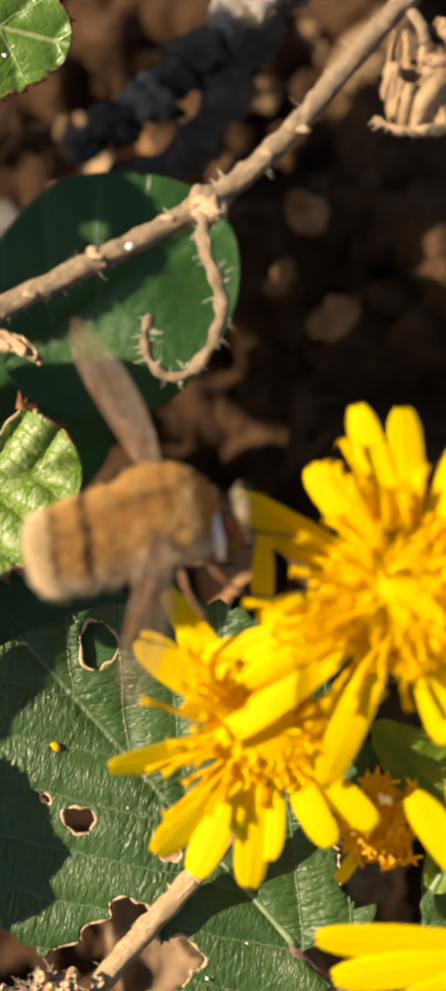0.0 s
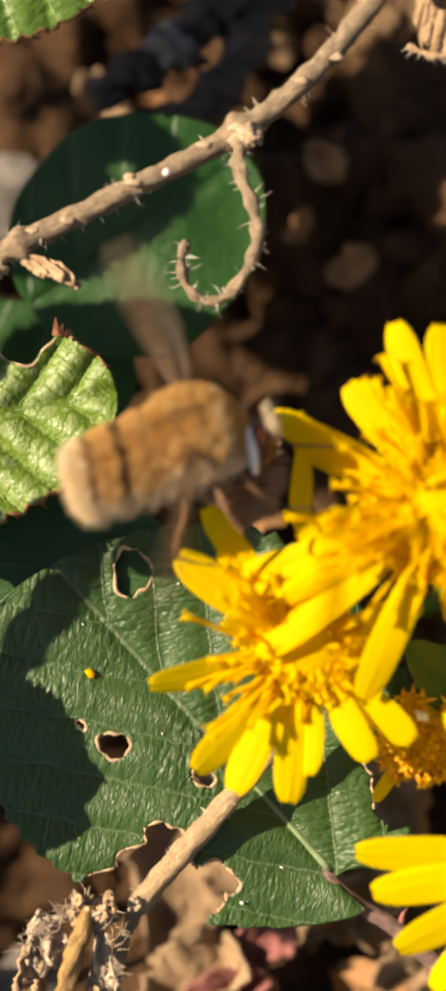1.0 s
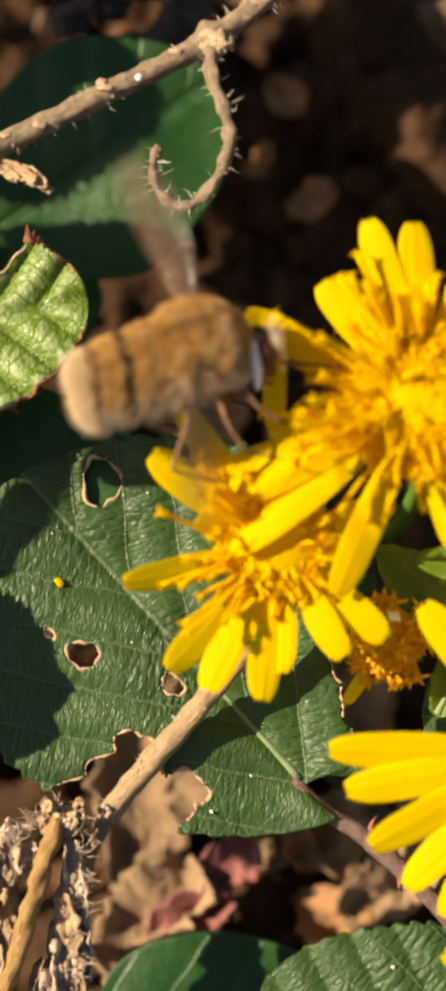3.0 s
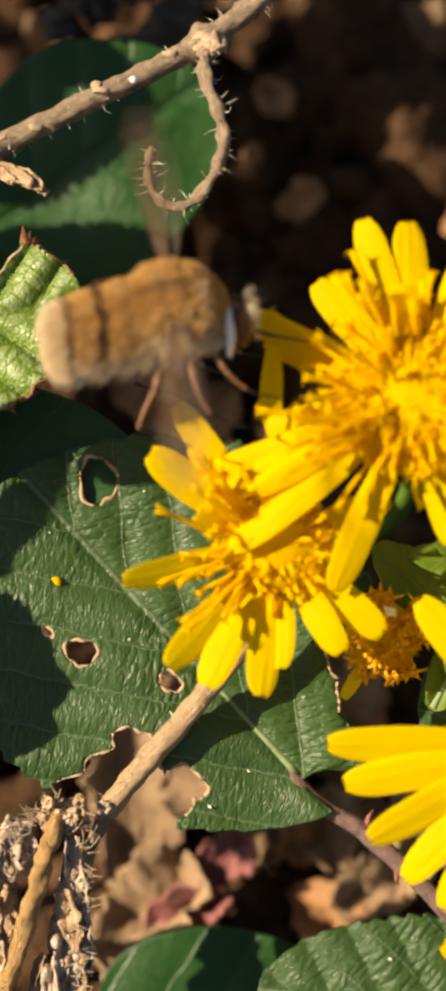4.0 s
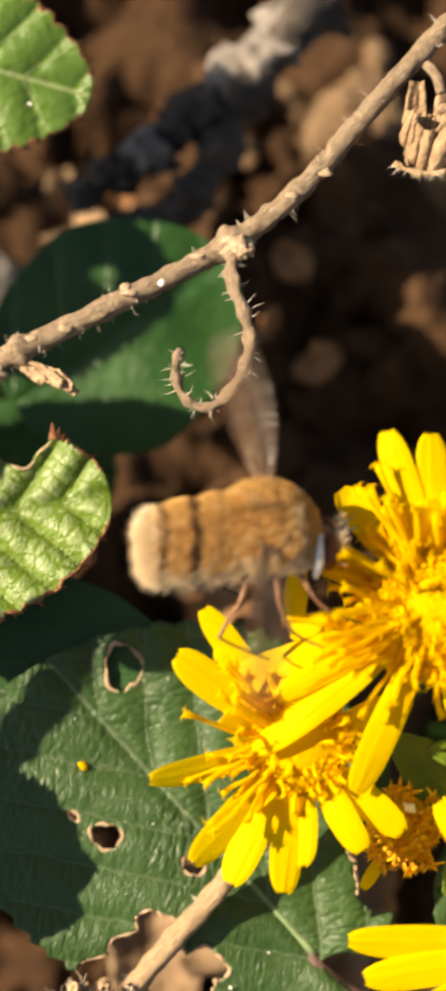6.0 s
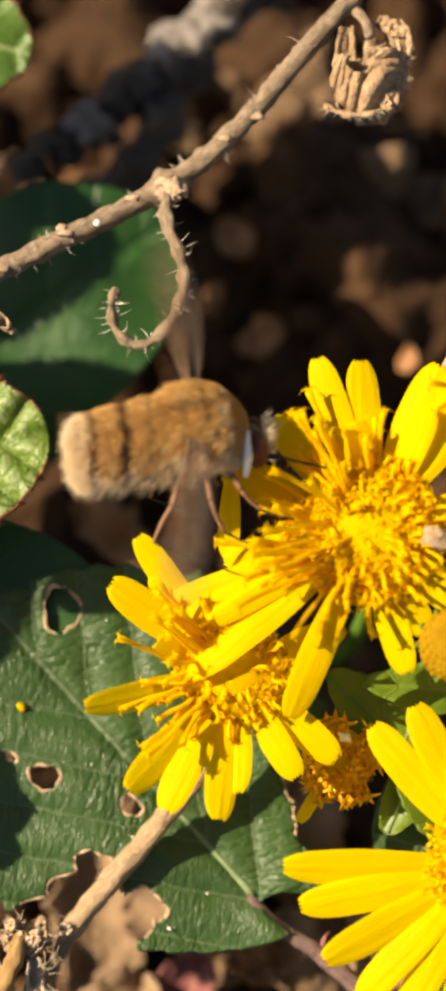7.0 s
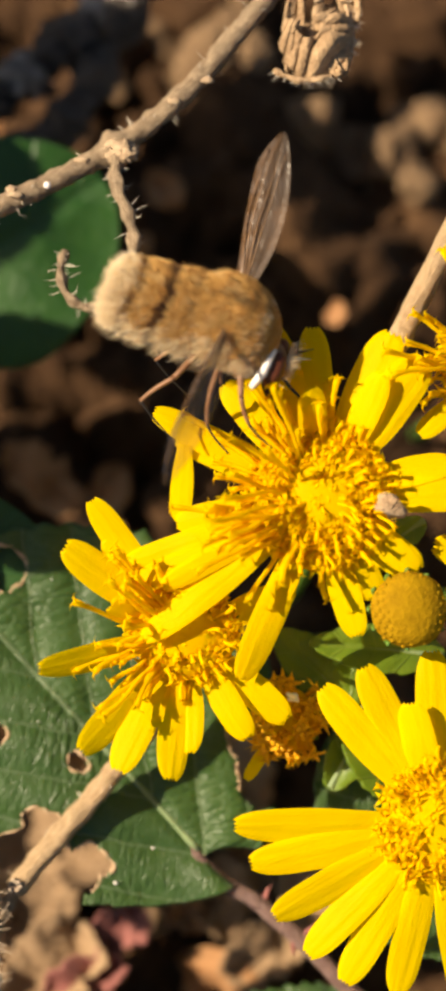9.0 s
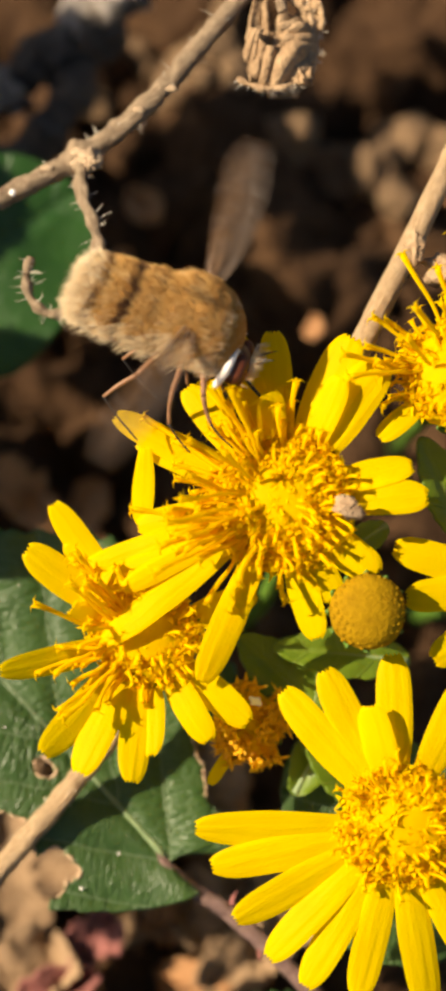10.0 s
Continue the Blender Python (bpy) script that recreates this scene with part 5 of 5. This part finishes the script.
    # legs: thigh, shin and a thin foot
    for side in (1, -1):
        for x, kx, ky, kz, fx, fz, tx, tz in ((2.4, 3.1, 1.7, -2.7, 4.0, -3.9, 5.6, -4.6), (1.4, 1.5, 2.2, -2.8, 2.0, -4.6, 3.6, -5.6), (0.3, -0.5, 2.1, -2.8, -1.7, -4.7, 0.8, -6.2)):
            hip, knee, heel, toe = Vector((x, side * 0.9, -1.5)), Vector((kx, side * ky, kz)), Vector((fx, side * (ky + 0.2), fz)), Vector((tx, side * (ky + 0.4), tz))
            bm = bmesh.new()
            tube(bm, spline([hip, hip.lerp(knee, 0.5) + Vector((0, 0, 0.1)), knee], 4), lambda t: 0.2 - 0.05 * t, 8, 0.1)
            leg = part("leg", bm, LEG, root, "thin brown leg")
            bm = bmesh.new()
            tube(bm, spline([knee, knee.lerp(heel, 0.5) + Vector((-0.08, 0, 0)), heel], 4), lambda t: 0.13 - 0.03 * t, 8, 0.1)
            part("shin", bm, LEG, leg)
            bm = bmesh.new()
            tube(bm, spline([heel, heel.lerp(toe, 0.4) + Vector((0, 0, -0.1)), toe], 5), lambda t: 0.075 - 0.03 * t, 6, 0.2)
            part("foot", bm, BLACK, leg, "thin dark foot")
    # wings: span along x of the wing's own space, chord along y
    wings = []
    for side in (1, -1):
        wing = new("wing")
        wing.empty_display_size = 0.001
        wing.parent = root
        wing["label"] = "narrow clear wing with smoky brown front edge"
        bm = bmesh.new()
        uv = bm.loops.layers.uv.verify()
        nx, ny = 26, 10
        grid, flat = [], []
        for i in range(nx + 1):
            s = i / nx
            lead = 0.9 * math.sin(math.pi * min(1, s * 0.5 + 0.14)) ** 0.8 * (1 - max(0, (s - 0.72) / 0.28) ** 2)
            trail = -1.15 * math.sin(math.pi * min(1.0, s * 0.93 + 0.05)) ** 0.7 - 0.1
            row, frow = [], []
            for j in range(ny + 1):
                y = trail + (lead - trail) * j / ny
                z = 0.07 * math.sin(j * 1.9 + s * 3) + 0.25 * s * s
                row.append(bm.verts.new((s * 8.6, y, z)))
                frow.append((s * 8.6, (j / ny) * 3))
            grid.append(row)
            flat.append(frow)
        for i in range(nx):
            for j in range(ny):
                f = bm.faces.new((grid[i][j], grid[i + 1][j], grid[i + 1][j + 1], grid[i][j + 1]))
                for lp, k in zip(f.loops, ((i, j), (i + 1, j), (i + 1, j + 1), (i, j + 1))):
                    lp[uv].uv = flat[k[0]][k[1]]
        part("membrane", bm, WING, wing)
        for a, b in ((0.7, 0.65), (0.4, 0.2), (0.05, -0.35), (-0.25, -0.75)):
            bm = bmesh.new()
            tube(bm, spline([(0.1, 0.1 * a, 0.08), (3.5, a, 0.12), (7.6, b * 0.75, 0.3)], 5), lambda t: 0.035 - 0.02 * t, 5)
            part("vein", bm, CUTICLE, wing)
        wings.append(wing)
    return root, wings


# time, board u, v of the body's middle, heading in the board, roll
FLY = [
    (0.0, -3.95, 5.27, 13.9),
    (0.5, -2.70, 3.94, 9.3),
    (1.0, -4.42, 4.89, 18.0),
    (1.5, -2.47, 4.16, 9.0),
    (2.0, -2.71, 4.27, 11.8),
    (2.5, -3.53, 5.52, 22.3),
    (3.0, -3.05, 3.95, 15.9),
    (3.2, -3.76, 4.67, 17.5),
    (4.3, -4.19, 5.95, 8.6),
    (4.5, -2.92, 5.99, 8.9),
    (5.0, -2.91, 7.70, 14.7),
    (5.5, -1.34, 6.92, 4.6),
    (6.0, -1.00, 5.83, 4.6),
    (6.2, -2.32, 5.78, 6.3),
    (7.3, -0.89, 8.08, 8.2),
    (7.5, -1.27, 8.88, 10.6),
    (8.0, -0.15, 8.65, 1.0),
    (8.5, 1.03, 10.01, -8.6),
    (9.0, 2.28, 11.02, -21.3),
    (9.5, 2.16, 11.25, -21.7),
    (10.0, 2.62, 11.26, -23.2),
]
# time, board heading of the upper wing, of the lower wing, how far each is turned about its span
WINGS = [
    (0.0, 119, -98, -15, 165), (0.5, 104, -82, 40, 165), (1.0, 115, -100, 20, 120), (1.5, 114, -85, -15, 165), (2.0, 98, -80, 40, 165), (2.5, 92, -70, 66, 165), (3.0, 112, -90, 0, 140), (3.2, 120, -95, -15, 165),
    (4.3, 95, -82, 40, 165), (4.5, 90, -78, 66, 150), (5.0, 97, -70, 66, 165), (5.5, 110, -90, -15, 150), (6.0, 104, -92, 0, 150), (6.2, 108, -82, -15, 165), (7.3, 100, -100, 40, 165), (7.5, 95, -97, 60, 150),
    (8.0, 107, -98, 10, 150), (8.5, 101, -102, 0, 150), (9.0, 75, -112, -15, 140), (9.5, 74, -118, 20, 150), (10.0, 73, -125, 0, 165),
]


def blend(rows, t):
    """The rows' values at t, linearly."""
    for a, b in zip(rows, rows[1:]):
        if a[0] <= t <= b[0]:
            f = (t - a[0]) / (b[0] - a[0])
            return [p + (q - p) * f for p, q in zip(a[1:], b[1:])]
    return list(rows[-1][1:])


def motions():
    fly, wings = FLY_PARTS
    rows = []
    for t, u, v, heading in FLY:
        m = Matrix.Translation(Vector((u + 0.15 + (0.6 if t > 8.2 else 0.0), v + 1.1 + (0.3 if t > 8.2 else 0.0), FLY_DEPTH)) * K) @ pose(0, 0, 0, 0, 0, heading) @ pose(0, 0, 0, -56, 0, 0) @ Matrix.Translation(Vector((0.3, 0, 0)) * K)
        rows.append((t, VIEW @ m))
    walk(fly, rows)
    # wing beat: a quick swing about the mean stroke, one key a frame; near each half second the wing turns (1) or is in full swing (0)
    turns = (1, 0, 0, 1, 0, 0, 0, 0, 0, 0, 1, 1, 0, 0, 0, 1, 1, 1, 1, 0, 0)
    upper, lower = [], []
    for f in range(301):
        t = f / 30
        up, down, tip_up, tip_down = blend(WINGS, t)
        heading = blend(FLY, t)[2]
        near = min(20, (f + 7) // 15)
        d = f - 15 * near
        swing = 0 if f < 2 else 36 * math.sin(math.radians(90 * (abs(d) if turns[near] else d)))
        a = up - heading + swing
        b = down - heading - swing
        back = pose(0, 0, 0, 56, 0, 0)
        upper.append((t, Matrix.Translation(Vector((1.2, 1.6, 1.6)) * K) @ back @ pose(0, 0, 0, 0, 0, a) @ pose(0, 0, 0, 0, 8, 0) @ pose(0, 0, 0, tip_up, 0, 0)))
        lower.append((t, Matrix.Translation(Vector((1.2, -2.3, 0.9)) * K) @ back @ pose(0, 0, 0, 0, 0, b) @ pose(0, 0, 0, 0, -12, 0) @ pose(0, 0, 0, tip_down, 0, 0)))
    walk(wings[0], upper)
    walk(wings[1], lower)


# ---- the place ----
FLY_DEPTH = 8.2
build_ground()
build_leaves()
build_twig()
hooded_leaf()
build_dead_bract()
build_stalks()
build_dead_head()
bm = bmesh.new()
for k, (x, y, dx, dy, ln) in enumerate(((-10.9, 12.0, -0.12, 1.0, 0.95), (-10.75, 11.95, 0.25, 1.0, 0.7), (-10.5, 11.9, 0.6, 0.8, 0.6))):
    spike(bm, Vector((x, y, -0.95)), Vector((dx, dy, 0.1)), ln, 0.3)
corner = part("withered_corner", bm, RED_RIM, None, "brown withered corner of the bitten edge")
corner.parent = bpy.data.objects["bramble_leaf.001"]
corner.matrix_basis = bpy.data.objects["bramble_leaf.001"].matrix_world.inverted() @ VIEW
build_flowers()
build_small_leaves()
FLY_PARTS = build_fly()

# scraps on the earth
for u, v, lift, ln, wd, an, ti, sd, mt, lb in (
        (-6.2, -20.5, 4.0, 13, 6, 95, 10, 1, LITTER_TAN, "pale tan dead leaf scrap on the earth"),
        (-5.0, -28.0, 3.0, 9, 6, 70, -12, 2, LITTER_TAN, "pale tan dead leaf scrap on the earth"),
        (-1.6, -24.6, 4.0, 5.5, 3.0, 40, 8, 3, LITTER_PINK, "dull pink dead leaf on the earth"),
        (-3.0, -27.4, 4.0, 5.0, 3.0, 25, -8, 16, LITTER_PINK, "dull pink dead leaf on the earth"),
        (3.4, -22.6, 3.5, 3.2, 2.0, 100, 5, 17, LITTER_ORANGE, "orange-brown dead leaf scrap on the earth"),
        (3.5, -22.0, 3.0, 8, 4, 20, 14, 4, LITTER_TAN, "pale tan dead leaf scrap on the earth"),
        (7.5, -16.0, 3.0, 6, 3.5, 80, -8, 5, LITTER_ORANGE, "orange-brown dead leaf scrap on the earth"),
        (-9.2, 29.0, 2.0, 5, 2.6, 60, 10, 6, LITTER_ORANGE, "orange-brown dead leaf scrap on the earth"),
        (-5.5, 5.0, 3.0, 6, 3.2, -40, 8, 7, LITTER_ORANGE, "orange-brown dead leaf scrap on the earth"),
        (-2.0, 3.2, 2.0, 7, 3.4, 60, -10, 8, LITTER_ORANGE, "orange-brown dead leaf scrap on the earth"),
        (-12.0, 27.0, 2.0, 7, 4, 100, 5, 9, LITTER_TAN, "pale tan dead leaf scrap on the earth"),
        (-4.6, -16.6, 4.0, 9, 6, 60, 6, 13, LITTER_TAN, "pale tan dead leaf scrap on the earth"),
        (-0.6, -19.4, 3.0, 8, 5, 10, -6, 14, LITTER_TAN, "pale tan dead leaf scrap on the earth"),
        (7.6, -19.0, 3.4, 8, 5, 80, 8, 15, LITTER_TAN, "pale tan dead leaf scrap on the earth"),
        (6.0, -28.0, 2.5, 7, 4, 140, 5, 10, LITTER_ORANGE, "orange-brown dead leaf scrap on the earth")):
    litter(u, v, lift, ln, wd, an, ti, sd, mt, lb)
clod(-17.5, 22.5, 3.4, 0.7, 4, STONE, "stone", "pale grey stone on the earth", "stone", "stones on the earth")
for u, v, lift, ln, wd, an, sd in ((2.3, 23.9, 3.4, 2.6, 1.9, 120, 31), (1.0, 20.1, 3.6, 1.7, 0.9, 70, 32), (0.5, 19.5, 3.6, 1.2, 0.8, 10, 41), (4.0, 17.4, 3.6, 2.9, 2.1, 30, 33), (13.4, 15.6, 3.0, 1.6, 0.9, 75, 39), (24.0, 27.5, 2.5, 3.5, 2.4, 20, 40)):
    litter(u, v, lift, ln, wd, an, 4, sd, LITTER_ORANGE, "small orange-tan dead leaf crumb on the dark earth")
for u, v, size, sd in ((12.3, 29.8, 2.3, 71), (14.8, 29.4, 1.9, 72), (16.0, 27.8, 2.0, 73), (18.0, 28.6, 2.2, 74), (20.9, 30.9, 2.4, 75), (23.6, 29.8, 2.0, 76), (19.4, 25.4, 1.4, 77)):
    clod(u, v, size, 1.0, sd, PALE_EARTH, "soil_clod", "sunlit crumbly clod of pale tan earth", "clod", "clods of earth")
for u, v, lift, ln, wd, an, sd in ((8.8, -25.0, 2.6, 7, 4, 35, 51), (5.4, -22.4, 3.0, 5, 3.5, 100, 52), (11.5, -21.5, 3.5, 7, 5, 60, 53), (6.4, -14.6, 3.5, 6, 4, 95, 54)):
    litter(u, v, lift, ln, wd, an, 6, sd, LITTER_TAN, "pale tan dead leaf scrap on the earth")
clod(-15.5, -27.0, 2.2, 0.7, 6, STONE, "stone", "pale grey stone on the earth", "stone", "stones on the earth")
clod(6.0, 35.0, 3.0, 0.6, 7, PALE_EARTH, "soil_clod", "sunlit crumbly clod of pale tan earth", "clod", "clods of earth")
for k in range(16):
    r = random.Random(300 + k)
    clod(r.gauss(5.5, 2.6), r.gauss(34.8, 1.9), r.uniform(0.7, 1.9), r.uniform(0.5, 0.9), 320 + k, PALE_EARTH, "soil_clod", "sunlit crumbly clod of pale tan earth", "clod", "clods of earth")
for k in range(46):
    r = random.Random(100 + k)
    clod(r.uniform(-24, 30), r.uniform(-34, 44), r.uniform(0.6, 2.2), r.uniform(0.5, 0.8), 50 + k, SOIL, "soil_clod", "small crumbly clod of brown earth", "clod", "clods of earth")

# pollen grain on the large leaf, scraps on the flowers
for u, v, w, r, mt, nm, lb in ((-9.5, -6.0, -3.66, 0.2, PETAL, "pollen_crumb", "tiny yellow crumb on the large leaf"), (8.2, -7.6, 1.9, 0.24, WHITE_BAND, "petal_crumb", "tiny white crumb on the spent flower"),
                               (12.7, 2.6, 8.6, 0.5, DRY, "dry_crumb", "pale brown dry crumb on the flower centre"), (-12.6, 30.8, -5.2, 0.084, WHITE_BAND, "white_crumb", "tiny white crumb on the fresh leaf"),
                               (-1.3, -18.2, -3.5, 0.078, WHITE_BAND, "white_crumb", "tiny white crumb on the large leaf"), (0.8, -16.3, -3.65, 0.054, WHITE_BAND, "white_crumb", "tiny white crumb on the large leaf"),
                               (8.5, -27.0, -7.3, 0.078, WHITE_BAND, "white_crumb", "tiny white crumb on the dark toothed leaf"), (-5.6, -9.2, -3.6, 0.042, WHITE_BAND, "white_crumb", "tiny white crumb on the large leaf"),
                               (-9.9, -3.4, -3.8, 0.042, WHITE_BAND, "white_crumb", "tiny white crumb on the large leaf"), (-4.8, -1.2, -4.15, 0.042, WHITE_BAND, "white_crumb", "tiny white crumb on the large leaf")):
    bm = bmesh.new()
    lump(bm, (0, 0, 0), r * 1.5, r, r * 0.7, u, 0.7, 2, 1.6)
    crumb = part(nm, bm, mt, None)
    crumb.matrix_world = at(u, v, w, (1, -0.6, 0.1))
    tagged(crumb, lb, "crumb")

# charred stick on the earth
stick = thing("charred_stick", at(0, 0, 0), "black charred stick with grey ash crust on the earth", "stick")
bm = bmesh.new()
tube(bm, spline([(-11, 24.0, -21.5), (-4.6, 27.0, -20.5), (-2.5, 29.6, -20.0), (-1.0, 33.0, -19.5), (1.6, 36.5, -19), (6, 42, -18)], 10), lambda t: 1.25 + 0.3 * math.sin(t * 31), 14, 0.9)
part("stick_wood", bm, CHAR, stick)
for k, (u, v, r) in enumerate(((-10.6, 27.4, 0.9), (-8.6, 28.8, 1.2), (-6.4, 30.3, 1.3), (-4.8, 31.4, 1.1), (-3.2, 32.7, 1.4), (-1.4, 34.4, 1.3), (-0.4, 35.6, 1.5), (1.5, 37.0, 1.6), (3.6, 38.8, 1.6))):
    bm = bmesh.new()
    lump(bm, (u, v, -20.0 + 0.1 * k), r * 1.2, r, r * 0.8, 60 + k, 0.9, 3, 1.7)
    part("ash_crust", bm, ASH if k in (2, 5, 6, 7) else CHAR, stick, "pale grey ash crust" if k in (2, 5, 6, 7) else "black charred crust")

motions()
